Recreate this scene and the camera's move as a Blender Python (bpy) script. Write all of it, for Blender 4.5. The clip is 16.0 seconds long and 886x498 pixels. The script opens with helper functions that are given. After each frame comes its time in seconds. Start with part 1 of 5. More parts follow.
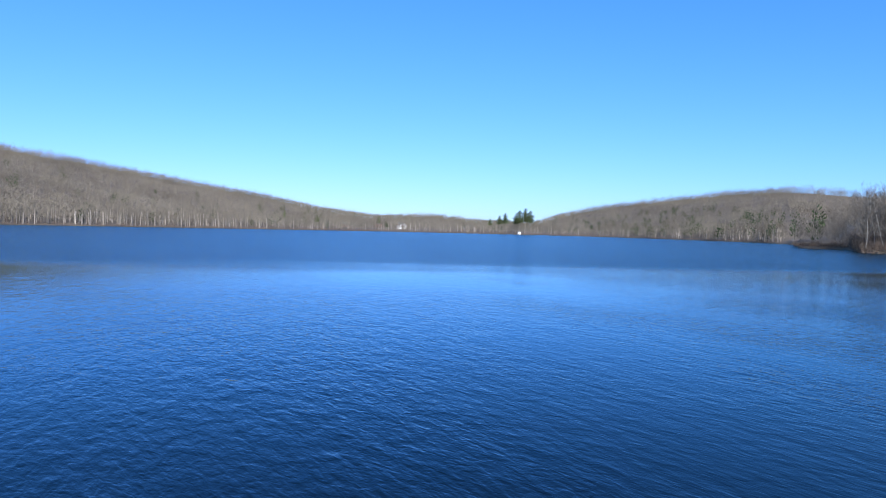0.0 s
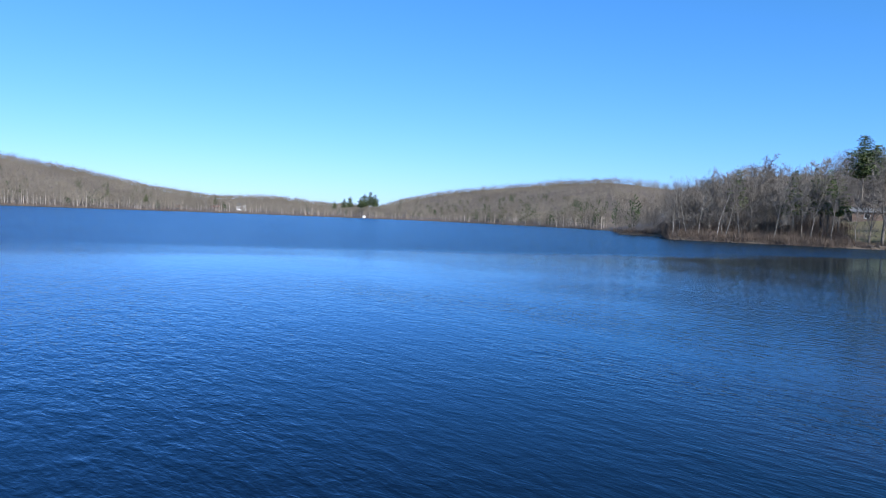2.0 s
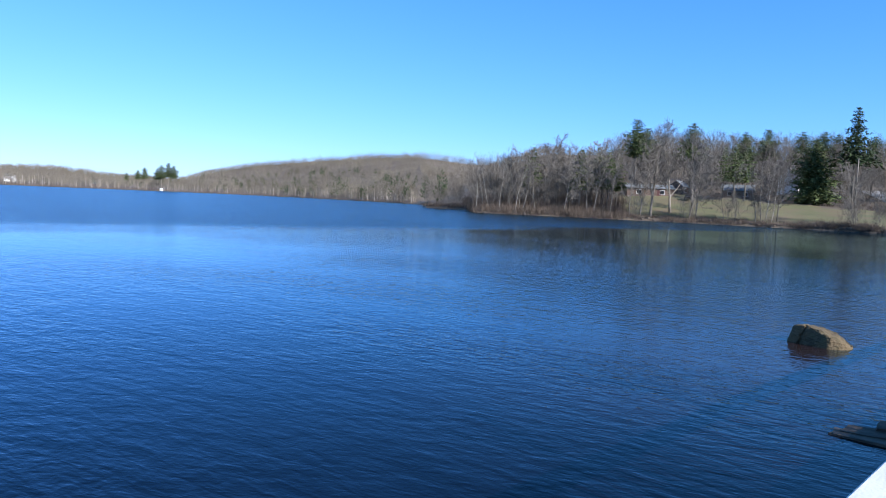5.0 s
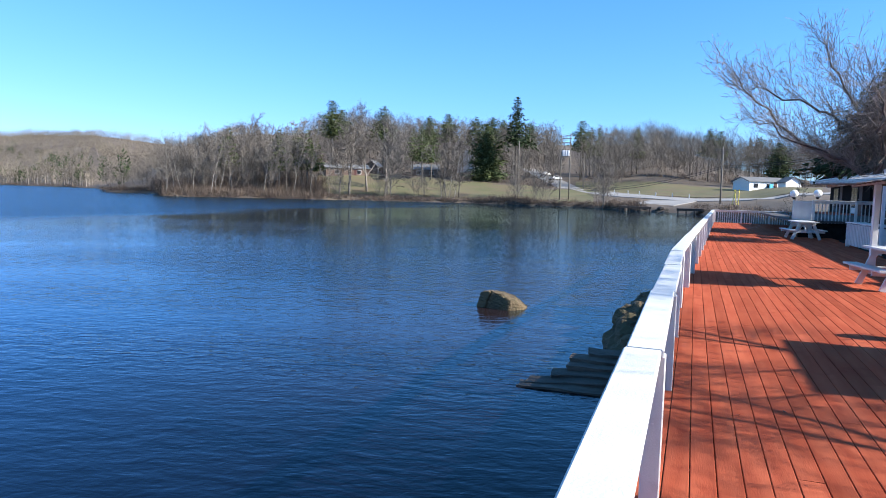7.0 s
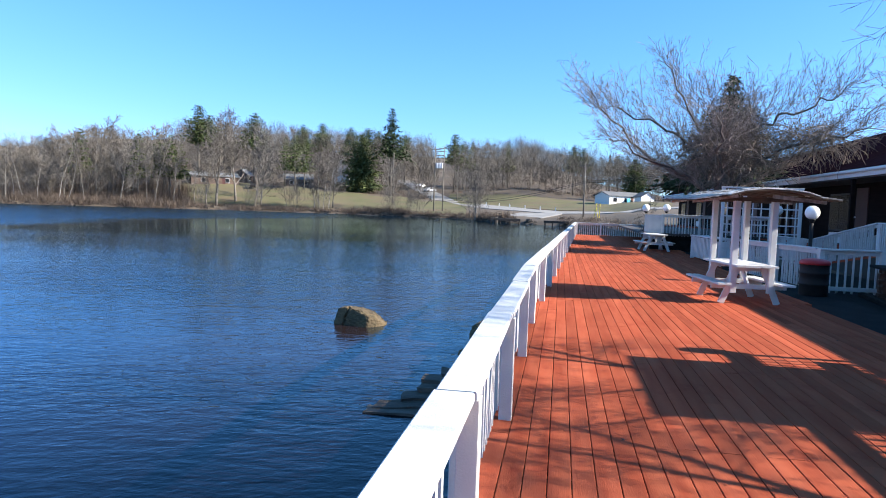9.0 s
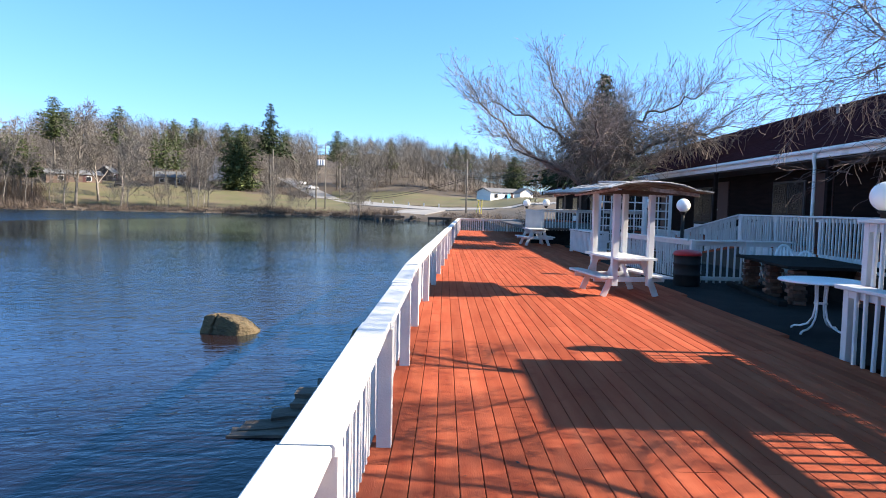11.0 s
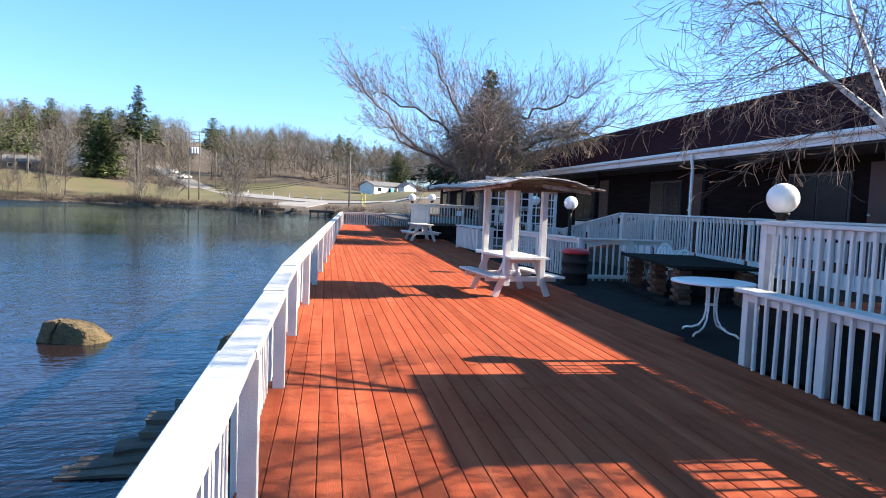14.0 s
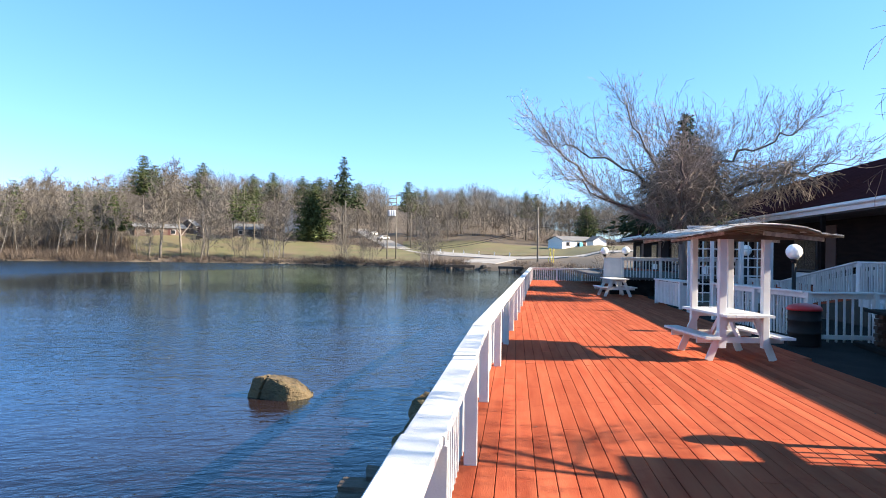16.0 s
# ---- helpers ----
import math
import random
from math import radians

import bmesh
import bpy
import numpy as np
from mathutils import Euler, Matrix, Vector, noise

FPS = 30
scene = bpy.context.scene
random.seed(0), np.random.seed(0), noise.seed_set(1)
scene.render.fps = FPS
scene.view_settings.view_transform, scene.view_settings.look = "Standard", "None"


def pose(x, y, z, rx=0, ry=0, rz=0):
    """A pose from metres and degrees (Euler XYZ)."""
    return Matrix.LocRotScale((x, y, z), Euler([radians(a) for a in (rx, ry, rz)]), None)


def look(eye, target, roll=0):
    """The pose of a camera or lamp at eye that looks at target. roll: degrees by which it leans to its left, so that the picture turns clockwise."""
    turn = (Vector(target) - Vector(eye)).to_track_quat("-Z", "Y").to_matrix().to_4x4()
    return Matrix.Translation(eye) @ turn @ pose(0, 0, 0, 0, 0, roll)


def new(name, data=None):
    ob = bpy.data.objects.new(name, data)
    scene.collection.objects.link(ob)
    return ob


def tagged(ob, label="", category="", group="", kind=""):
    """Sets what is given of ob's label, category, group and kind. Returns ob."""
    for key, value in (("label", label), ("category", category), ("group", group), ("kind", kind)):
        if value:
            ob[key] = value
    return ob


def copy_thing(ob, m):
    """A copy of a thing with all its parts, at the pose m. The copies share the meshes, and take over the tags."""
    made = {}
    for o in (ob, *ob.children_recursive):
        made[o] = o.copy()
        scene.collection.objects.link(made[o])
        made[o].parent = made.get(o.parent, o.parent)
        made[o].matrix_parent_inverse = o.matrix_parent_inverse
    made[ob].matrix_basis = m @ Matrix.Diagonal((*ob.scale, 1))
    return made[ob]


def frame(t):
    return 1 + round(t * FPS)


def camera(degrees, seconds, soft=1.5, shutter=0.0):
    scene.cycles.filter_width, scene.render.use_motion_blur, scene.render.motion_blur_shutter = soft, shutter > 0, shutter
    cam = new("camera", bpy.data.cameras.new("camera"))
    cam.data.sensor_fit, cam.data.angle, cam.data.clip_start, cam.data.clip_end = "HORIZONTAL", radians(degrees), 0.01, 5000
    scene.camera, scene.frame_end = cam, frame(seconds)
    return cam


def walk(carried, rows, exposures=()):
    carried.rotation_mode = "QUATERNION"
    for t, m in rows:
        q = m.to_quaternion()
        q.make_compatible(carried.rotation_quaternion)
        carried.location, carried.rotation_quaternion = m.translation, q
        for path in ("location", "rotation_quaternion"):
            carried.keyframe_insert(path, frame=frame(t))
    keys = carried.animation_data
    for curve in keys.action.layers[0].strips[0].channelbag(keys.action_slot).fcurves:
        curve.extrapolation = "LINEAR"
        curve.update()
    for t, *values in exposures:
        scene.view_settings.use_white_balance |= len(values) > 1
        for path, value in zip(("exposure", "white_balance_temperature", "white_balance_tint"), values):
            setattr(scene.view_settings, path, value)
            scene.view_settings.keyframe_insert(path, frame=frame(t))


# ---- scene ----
LENS = 67.21
PATH = [
    (0, (0.2, -2.346, 1.5), (-1.733, -1.835, 1.443), 1.5),
    (0.5, (0.2, -2.156, 1.5), (-1.691, -1.51, 1.414), 2.1),
    (1, (0.2, -1.966, 1.5), (-1.642, -1.191, 1.412), 2.0),
    (1.5, (0.2, -1.776, 1.5), (-1.622, -0.955, 1.414), 1.5),
    (2, (0.2, -1.586, 1.5), (-1.563, -0.645, 1.41), 2.4),
    (2.5, (0.2, -1.396, 1.5), (-1.468, -0.294, 1.432), 3.2),
    (3, (0.2, -1.206, 1.5), (-1.384, 0.013, 1.432), 3.9),
    (3.2, (0.2, -1.13, 1.5), (-1.348, 0.136, 1.443), 3.7),
    (5.3, (0.262, -1.095, 1.475), (-1.105, 0.354, 1.299), 2.3),
    (5.5, (0.278, -1.12, 1.508), (-1.007, 0.401, 1.319), 2.4),
    (6, (0.241, -1.197, 1.545), (-0.757, 0.533, 1.435), 2.9),
    (6.5, (0.134, -1.139, 1.54), (-0.602, 0.719, 1.451), 1.9),
    (7, (0.092, -1.045, 1.539), (-0.607, 0.821, 1.367), 1.4),
    (7.5, (0.169, -0.887, 1.54), (-0.629, 0.938, 1.354), 1.7),
    (8, (0.257, -0.767, 1.513), (-0.524, 1.058, 1.264), 1.2),
    (8.5, (0.26, -0.572, 1.537), (-0.337, 1.321, 1.294), 1.4),
    (8.7, (0.274, -0.488, 1.551), (-0.192, 1.451, 1.399), 2.1),
    (10.8, (0.337, 0.239, 1.574), (0.246, 2.235, 1.487), 1.7),
    (11, (0.307, 0.327, 1.534), (0.304, 2.323, 1.408), 1.4),
    (11.5, (0.325, 0.486, 1.531), (0.373, 2.477, 1.35), 1.0),
    (12, (0.398, 0.638, 1.557), (0.419, 2.635, 1.439), 2.5),
    (12.5, (0.453, 0.758, 1.542), (0.471, 2.749, 1.354), 1.8),
    (13, (0.386, 0.908, 1.553), (0.66, 2.885, 1.419), 2.3),
    (13.5, (0.3, 1.038, 1.542), (0.714, 2.988, 1.38), 2.9),
    (14, (0.301, 1.178, 1.546), (0.647, 3.144, 1.413), 2.4),
    (14.5, (0.392, 1.324, 1.554), (0.649, 3.306, 1.474), 3.1),
    (15, (0.43, 1.434, 1.566), (0.559, 3.43, 1.541), 1.5),
    (15.5, (0.355, 1.58, 1.567), (0.347, 3.58, 1.595), 1.1),
    (16, (0.262, 1.771, 1.537), (0.045, 3.759, 1.554), 0.9),
]
cam = camera(LENS, 16.0, soft=1.0)
walk(cam, [(t, look(eye, aim, roll)) for t, eye, aim, roll in PATH],
     [(0.0, 0.60, 6250, 10), (3.2, 0.58, 6250, 10), (5.5, 0.90, 6450, 10), (7.0, 1.08, 6800, 10), (8.7, 1.20, 7100, 10),
      (11.0, 1.42, 7900, 12), (14.0, 1.53, 8400, 12), (16.0, 1.55, 8450, 12)])
# ---- light ----
SUN_TO = Vector((1.77, 0.0, 1.0)).normalized()
world = bpy.data.worlds.new("sky_world")
scene.world = world
world.use_nodes = True
wn = world.node_tree.nodes
sky = wn.new("ShaderNodeTexSky")
sky.sky_type = "NISHITA"
sky.sun_disc = False
sky.sun_elevation = math.asin(SUN_TO.z)
sky.sun_rotation = math.atan2(SUN_TO.x, SUN_TO.y)
sky.altitude = 400
sky.air_density = 1.0
sky.dust_density = 0.35
sky.ozone_density = 1.6
wn["Background"].inputs["Strength"].default_value = 0.095
vivid = wn.new("ShaderNodeHueSaturation")
vivid.inputs["Saturation"].default_value = 1.1
world.node_tree.links.new(sky.outputs[0], vivid.inputs["Color"])
split, join = wn.new("ShaderNodeSeparateColor"), wn.new("ShaderNodeCombineColor")
world.node_tree.links.new(vivid.outputs[0], split.inputs["Color"])
# a clear spring sky: an even blue overhead that pales gently to the horizon
for band, gain, power in (("Red", 0.49, 0.99), ("Green", 1.235, 0.75), ("Blue", 1.44, 1.0)):
    bend, scale = wn.new("ShaderNodeMath"), wn.new("ShaderNodeMath")
    bend.operation, scale.operation = "POWER", "MULTIPLY"
    bend.inputs[1].default_value, scale.inputs[1].default_value = power, gain
    world.node_tree.links.new(split.outputs[band], bend.inputs[0])
    world.node_tree.links.new(bend.outputs[0], scale.inputs[0])
    world.node_tree.links.new(scale.outputs[0], join.inputs[band])
world.node_tree.links.new(join.outputs[0], wn["Background"].inputs["Color"])
sun = new("sun", bpy.data.lights.new("sun", "SUN"))
sun.data.energy, sun.data.angle, sun.data.color = 5.8, radians(0.55), (1.0, 0.965, 0.92)
sun.matrix_world = look((60 * SUN_TO.x, 60 * SUN_TO.y, 60 * SUN_TO.z), (0, 0, 0))
scene.view_settings.exposure = 0.0


# ---- materials ----
def surface(name, a, b, scale=(6, 6, 6), rough=0.7, bump=0.15, fine=60.0, vary="", amount=0.25, metal=0.0, spread=(0.3, 0.7),
            stain=None, stain_scale=1.2, stain_cut=(0.55, 0.75), relief=0.01, spec=0.5):
    """Two-scale procedural surface: broad noise between colours a and b, fine grain, optional third stain colour."""
    m = bpy.data.materials.new(name)
    m.use_nodes = True
    nt = m.node_tree
    n, link = nt.nodes, nt.links.new
    bsdf = n["Principled BSDF"]
    bsdf.inputs["Roughness"].default_value = rough
    bsdf.inputs["Metallic"].default_value = metal
    bsdf.inputs["Specular IOR Level"].default_value = spec
    geo = n.new("ShaderNodeNewGeometry")
    mapping = n.new("ShaderNodeMapping")
    mapping.inputs["Scale"].default_value = scale
    link(geo.outputs["Position"], mapping.inputs["Vector"])
    broad = n.new("ShaderNodeTexNoise")
    broad.inputs["Scale"].default_value = 1.0
    broad.inputs["Detail"].default_value = 6.0
    link(mapping.outputs[0], broad.inputs["Vector"])
    ramp = n.new("ShaderNodeMapRange")
    ramp.inputs["From Min"].default_value, ramp.inputs["From Max"].default_value = spread
    link(broad.outputs["Fac"], ramp.inputs["Value"])
    mix = n.new("ShaderNodeMix")
    mix.data_type = "RGBA"
    mix.inputs["A"].default_value, mix.inputs["B"].default_value = (*a, 1), (*b, 1)
    link(ramp.outputs[0], mix.inputs["Factor"])
    colour = mix.outputs["Result"]
    if stain:
        patch = n.new("ShaderNodeTexNoise")
        patch.inputs["Scale"].default_value = stain_scale
        patch.inputs["Detail"].default_value = 8.0
        patch.inputs["Roughness"].default_value = 0.65
        link(geo.outputs["Position"], patch.inputs["Vector"])
        cut = n.new("ShaderNodeMapRange")
        cut.inputs["From Min"].default_value, cut.inputs["From Max"].default_value = stain_cut
        link(patch.outputs["Fac"], cut.inputs["Value"])
        over = n.new("ShaderNodeMix")
        over.data_type = "RGBA"
        over.inputs["B"].default_value = (*stain, 1)
        link(cut.outputs[0], over.inputs["Factor"])
        link(colour, over.inputs["A"])
        colour = over.outputs["Result"]
    if vary:
        if vary == "object":
            rnd = n.new("ShaderNodeObjectInfo").outputs["Random"]
        else:
            rnd = geo.outputs["Random Per Island"]
        value = n.new("ShaderNodeMapRange")
        value.inputs["To Min"].default_value, value.inputs["To Max"].default_value = 1 - amount, 1 + amount
        link(rnd, value.inputs["Value"])
        hsv = n.new("ShaderNodeHueSaturation")
        link(value.outputs[0], hsv.inputs["Value"])
        link(colour, hsv.inputs["Color"])
        colour = hsv.outputs["Color"]
    link(colour, bsdf.inputs["Base Color"])
    if bump:
        grain = n.new("ShaderNodeTexNoise")
        grain.inputs["Scale"].default_value = fine
        grain.inputs["Detail"].default_value = 4.0
        bmap = n.new("ShaderNodeMapping")
        top = max(scale)
        bmap.inputs["Scale"].default_value = [s / top for s in scale]
        link(geo.outputs["Position"], bmap.inputs["Vector"])
        link(bmap.outputs[0], grain.inputs["Vector"])
        bm = n.new("ShaderNodeBump")
        bm.inputs["Strength"].default_value = bump
        bm.inputs["Distance"].default_value = relief
        link(grain.outputs["Fac"], bm.inputs["Height"])
        link(bm.outputs[0], bsdf.inputs["Normal"])
    return m


def water_surface():
    """Lake water: wind ripples in long crests, a sheltered calm strip and a ruffled open lake; brown shallows by the deck."""
    m = bpy.data.materials.new("lake_water")
    m.use_nodes = True
    n, link = m.node_tree.nodes, m.node_tree.links.new
    n.remove(n["Principled BSDF"])
    body, gloss, meet, blend = (n.new("ShaderNode" + k) for k in ("BsdfDiffuse", "BsdfGlossy", "Fresnel", "MixShader"))
    # blue put into the gloss colour, so all reflections turn bluer
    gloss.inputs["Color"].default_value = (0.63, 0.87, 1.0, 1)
    meet.inputs["IOR"].default_value = 1.33
    link(body.outputs[0], blend.inputs[1])
    link(gloss.outputs[0], blend.inputs[2])
    link(blend.outputs[0], n["Material Output"].inputs["Surface"])
    geo = n.new("ShaderNodeNewGeometry")

    def noise_at(turn, stretch, scale, detail, distort):
        mp = n.new("ShaderNodeMapping")
        mp.vector_type = "TEXTURE"
        mp.inputs["Rotation"].default_value = (0, 0, radians(turn))
        mp.inputs["Scale"].default_value = (stretch, 1, 1)
        link(geo.outputs["Position"], mp.inputs["Vector"])
        tex = n.new("ShaderNodeTexNoise")
        tex.inputs["Scale"].default_value = scale
        tex.inputs["Detail"].default_value = detail
        tex.inputs["Distortion"].default_value = distort
        link(mp.outputs[0], tex.inputs["Vector"])
        return tex.outputs["Fac"]

    def op(kind, a, b):
        node = n.new("ShaderNodeMath")
        node.operation = kind
        for i, v in enumerate((a, b)):
            if isinstance(v, (int, float)):
                node.inputs[i].default_value = v
            else:
                link(v, node.inputs[i])
        return node.outputs[0]

    def span(value, lo, hi, a, b):
        node = n.new("ShaderNodeMapRange")
        node.interpolation_type = "SMOOTHSTEP"
        for key, v in zip(("From Min", "From Max", "To Min", "To Max"), (lo, hi, a, b)):
            node.inputs[key].default_value = v
        link(value, node.inputs["Value"])
        return node.outputs[0]

    waves = op("ADD", op("MULTIPLY", noise_at(14, 2.2, 5.6, 2.5, 0.4), 0.75), op("MULTIPLY", noise_at(30, 1.8, 12.0, 2.0, 0.4), 0.30))
    waves = op("ADD", waves, op("MULTIPLY", noise_at(6, 1.8, 1.6, 2.0, 0.4), 0.9))
    split = n.new("ShaderNodeSeparateXYZ")
    link(geo.outputs["Position"], split.inputs[0])
    # how far out, with a wandering edge
    out = op("ADD", op("MULTIPLY", split.outputs["X"], -1.0), op("MULTIPLY", op("SUBTRACT", noise_at(75, 3.0, 0.05, 3.0, 0.2), 0.5), 26.0))
    open_water = span(out, 36.0, 50.0, 0.0, 1.0)
    gusts = span(noise_at(20, 2.5, 0.09, 3.0, 0.3), 0.36, 0.62, 0.7, 1.7)
    near = span(split.outputs["Y"], 18.0, 55.0, 0.28, 0.10)
    calm = span(out, 14.0, 30.0, 0.0, 1.0)
    lee = op("MULTIPLY", near, op("SUBTRACT", 1.0, op("MULTIPLY", calm, 0.45)))
    force = op("ADD", op("MULTIPLY", lee, gusts), op("MULTIPLY", open_water, 0.75))
    bump = n.new("ShaderNodeBump")
    bump.inputs["Distance"].default_value = 0.06
    link(force, bump.inputs["Strength"])
    link(waves, bump.inputs["Height"])
    link(bump.outputs[0], gloss.inputs["Normal"])
    link(bump.outputs[0], meet.inputs["Normal"])
    # steep wavelets on the open lake turn part of their faces to the eye and mirror less
    link(op("MULTIPLY", meet.outputs[0], op("SUBTRACT", 1.0, op("MULTIPLY", open_water, 0.42))), blend.inputs[0])
    link(op("ADD", 0.06, op("MULTIPLY", open_water, 0.12)), gloss.inputs["Roughness"])
    # the bed shows brown through the shallows by the deck
    shallow = span(op("ADD", split.outputs["X"], op("MULTIPLY", noise_at(0, 1.0, 0.5, 4.0, 0.5), 5.0)), -9.0, 0.5, 0.0, 1.0)
    shallow = op("MULTIPLY", shallow, span(split.outputs["Y"], 2.5, 12.0, 0.06, 1.0))
    mix = n.new("ShaderNodeMix")
    mix.data_type = "RGBA"
    mix.inputs["A"].default_value, mix.inputs["B"].default_value = (0.0002, 0.0012, 0.006, 1), (0.021, 0.0135, 0.0135, 1)
    link(shallow, mix.inputs["Factor"])
    link(mix.outputs["Result"], body.inputs["Color"])
    return m


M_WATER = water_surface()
M_DECK = surface("red_deck_stain", (0.290, 0.059, 0.031), (0.380, 0.096, 0.051), (9, 0.9, 9), 0.85, 0.22, 130, "object", 0.17, stain=(0.22, 0.034, 0.021), stain_scale=2.2, stain_cut=(0.56, 0.8), spec=0.03)
M_DECK_FAR = surface("red_deck_stain_far", (0.290, 0.059, 0.031), (0.380, 0.096, 0.051), (9, 0.9, 9), 0.85, 0.2, 130, "island", 0.13, stain=(0.22, 0.034, 0.021), stain_scale=2.2, stain_cut=(0.56, 0.8), spec=0.03)
M_WHITE = surface("white_paint", (0.50, 0.515, 0.53), (0.595, 0.60, 0.605), (5, 5, 5), 0.55, 0.2, 90, "object", 0.04, stain=(0.46, 0.47, 0.48), stain_scale=5.0, stain_cut=(0.6, 0.8))
M_JOIST = surface("dark_joist_wood", (0.03, 0.022, 0.018), (0.06, 0.045, 0.035), (6, 6, 6), 0.85)
M_ROOFBOARD = surface("weathered_white_boards", (0.26, 0.255, 0.26), (0.58, 0.575, 0.57), (16, 3, 8), 0.85, 0.6, 80, "object", 0.22, stain=(0.15, 0.135, 0.125), stain_scale=5, stain_cut=(0.5, 0.68))
M_LINING = surface("brown_lining_boards", (0.055, 0.038, 0.027), (0.12, 0.085, 0.062), (3, 14, 8), 0.85, 0.4, 60)
M_ROCK = surface("mossy_boulder", (0.048, 0.034, 0.017), (0.115, 0.082, 0.043), (3, 3, 5), 0.85, 0.9, 22, relief=0.04, stain=(0.075, 0.068, 0.032), stain_scale=2.5, stain_cut=(0.5, 0.7))
M_LEDGE = surface("dark_ledge_rock", (0.03, 0.025, 0.021), (0.085, 0.07, 0.058), (3, 3, 9), 0.8, 0.8, 20, relief=0.04, stain=(0.07, 0.065, 0.025), stain_scale=2.0)
M_STEP = surface("wet_slab", (0.045, 0.033, 0.026), (0.125, 0.094, 0.076), (3, 8, 3), 0.8, 0.6, 25, "object", 0.25, relief=0.02, stain=(0.025, 0.02, 0.016), stain_scale=4)
M_GROUND = surface("leaf_litter_ground", (0.075, 0.056, 0.041), (0.125, 0.096, 0.069), (0.05, 0.05, 0.05), 0.95, 0.5, 2.5, relief=0.15, stain=(0.08, 0.056, 0.04), stain_scale=0.15)
M_LAWN = surface("spring_lawn", (0.078, 0.083, 0.030), (0.128, 0.112, 0.052), (0.15, 0.15, 0.15), 0.95, 0.5, 3, relief=0.08, stain=(0.115, 0.082, 0.048), stain_scale=0.16, stain_cut=(0.46, 0.66))
M_ROAD = surface("worn_asphalt", (0.21, 0.205, 0.20), (0.28, 0.275, 0.265), (0.4, 0.4, 0.4), 0.9, 0.2, 12)
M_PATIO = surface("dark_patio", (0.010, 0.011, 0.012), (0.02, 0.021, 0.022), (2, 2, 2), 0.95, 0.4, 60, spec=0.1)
M_BRICK = surface("fire_brick", (0.075, 0.033, 0.024), (0.16, 0.078, 0.055), (4, 4, 4), 0.9, 0.5, 50, "object", 0.3)
M_SLAB = surface("black_slab", (0.008, 0.008, 0.009), (0.02, 0.02, 0.02), (4, 4, 4), 0.9, 0.3, 40, spec=0.1)
M_BARK = surface("grey_bark", (0.095, 0.082, 0.07), (0.24, 0.215, 0.185), (5, 5, 1.5), 0.9, 0.6, 30, "object", 0.3)
M_TWIG = surface("grey_twigs", (0.080, 0.071, 0.061), (0.166, 0.147, 0.127), (1, 1, 1), 0.9, 0, 10, "object", 0.22)
M_APPLE = surface("apple_bark", (0.07, 0.056, 0.050), (0.165, 0.138, 0.122), (5, 5, 2), 0.9, 0.6, 25)
M_SHOOT = surface("apple_shoots", (0.145, 0.112, 0.097), (0.35, 0.292, 0.258), (2, 2, 1), 0.85, 0, 10, "island", 0.35)
M_TANGLE = surface("tangled_twigs", (0.11, 0.083, 0.066), (0.27, 0.215, 0.17), (2, 2, 1), 0.9, 0, 10, "island", 0.35)
M_BIRCHBARK = surface("birch_bark", (0.52, 0.49, 0.46), (0.68, 0.66, 0.63), (3, 3, 14), 0.7, 0.4, 30, "object", 0.15, stain=(0.07, 0.06, 0.055), stain_scale=9, stain_cut=(0.54, 0.62))
M_BIRCHTWIG = surface("birch_twigs", (0.075, 0.055, 0.055), (0.16, 0.125, 0.12), (2, 2, 2), 0.85, 0, 10, "island", 0.3)
M_PALEBARK = surface("pale_young_bark", (0.16, 0.145, 0.13), (0.34, 0.32, 0.295), (3, 3, 6), 0.85, 0.3, 20, "object", 0.3)
M_NEEDLE = surface("spruce_needles", (0.022, 0.036, 0.019), (0.052, 0.072, 0.034), (0.6, 0.6, 0.6), 0.95, 0, 10, "island", 0.35, spec=0.1)
M_PINE = surface("pine_needles", (0.052, 0.075, 0.033), (0.115, 0.142, 0.060), (0.6, 0.6, 0.6), 0.95, 0, 10, "island", 0.35, spec=0.1)
M_WOODS = surface("bare_woods", (0.078, 0.067, 0.051), (0.172, 0.148, 0.114), (0.02, 0.02, 0.02), 0.95, 0, 10, "island", 0.28)
M_NEARWOODS = surface("near_bare_woods", (0.074, 0.065, 0.055), (0.162, 0.142, 0.121), (0.06, 0.06, 0.06), 0.95, 0, 10, "island", 0.25)
M_TRUNKS = surface("pale_trunks", (0.14, 0.12, 0.10), (0.30, 0.265, 0.235), (0.05, 0.05, 0.05), 0.95, 0, 10, "island", 0.5)
M_BUSH = surface("brown_shrub", (0.072, 0.052, 0.041), (0.150, 0.114, 0.088), (1, 1, 1), 0.95, 0, 10, "island", 0.4)
M_POLE = surface("pole_wood", (0.11, 0.098, 0.083), (0.19, 0.17, 0.145), (4, 4, 1), 0.9, 0.3, 20)
M_CABLE = surface("black_cable", (0.012, 0.012, 0.013), (0.02, 0.02, 0.02), (1, 1, 1), 0.6, 0, 10)
M_STEEL = surface("grey_transformer", (0.42, 0.45, 0.48), (0.55, 0.57, 0.6), (2, 2, 2), 0.5, 0, 10)
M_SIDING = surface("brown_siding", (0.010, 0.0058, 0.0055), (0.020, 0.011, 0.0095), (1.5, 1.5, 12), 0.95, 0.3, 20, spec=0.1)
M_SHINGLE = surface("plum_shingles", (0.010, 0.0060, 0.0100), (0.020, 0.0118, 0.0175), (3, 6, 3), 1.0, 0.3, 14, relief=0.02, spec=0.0)
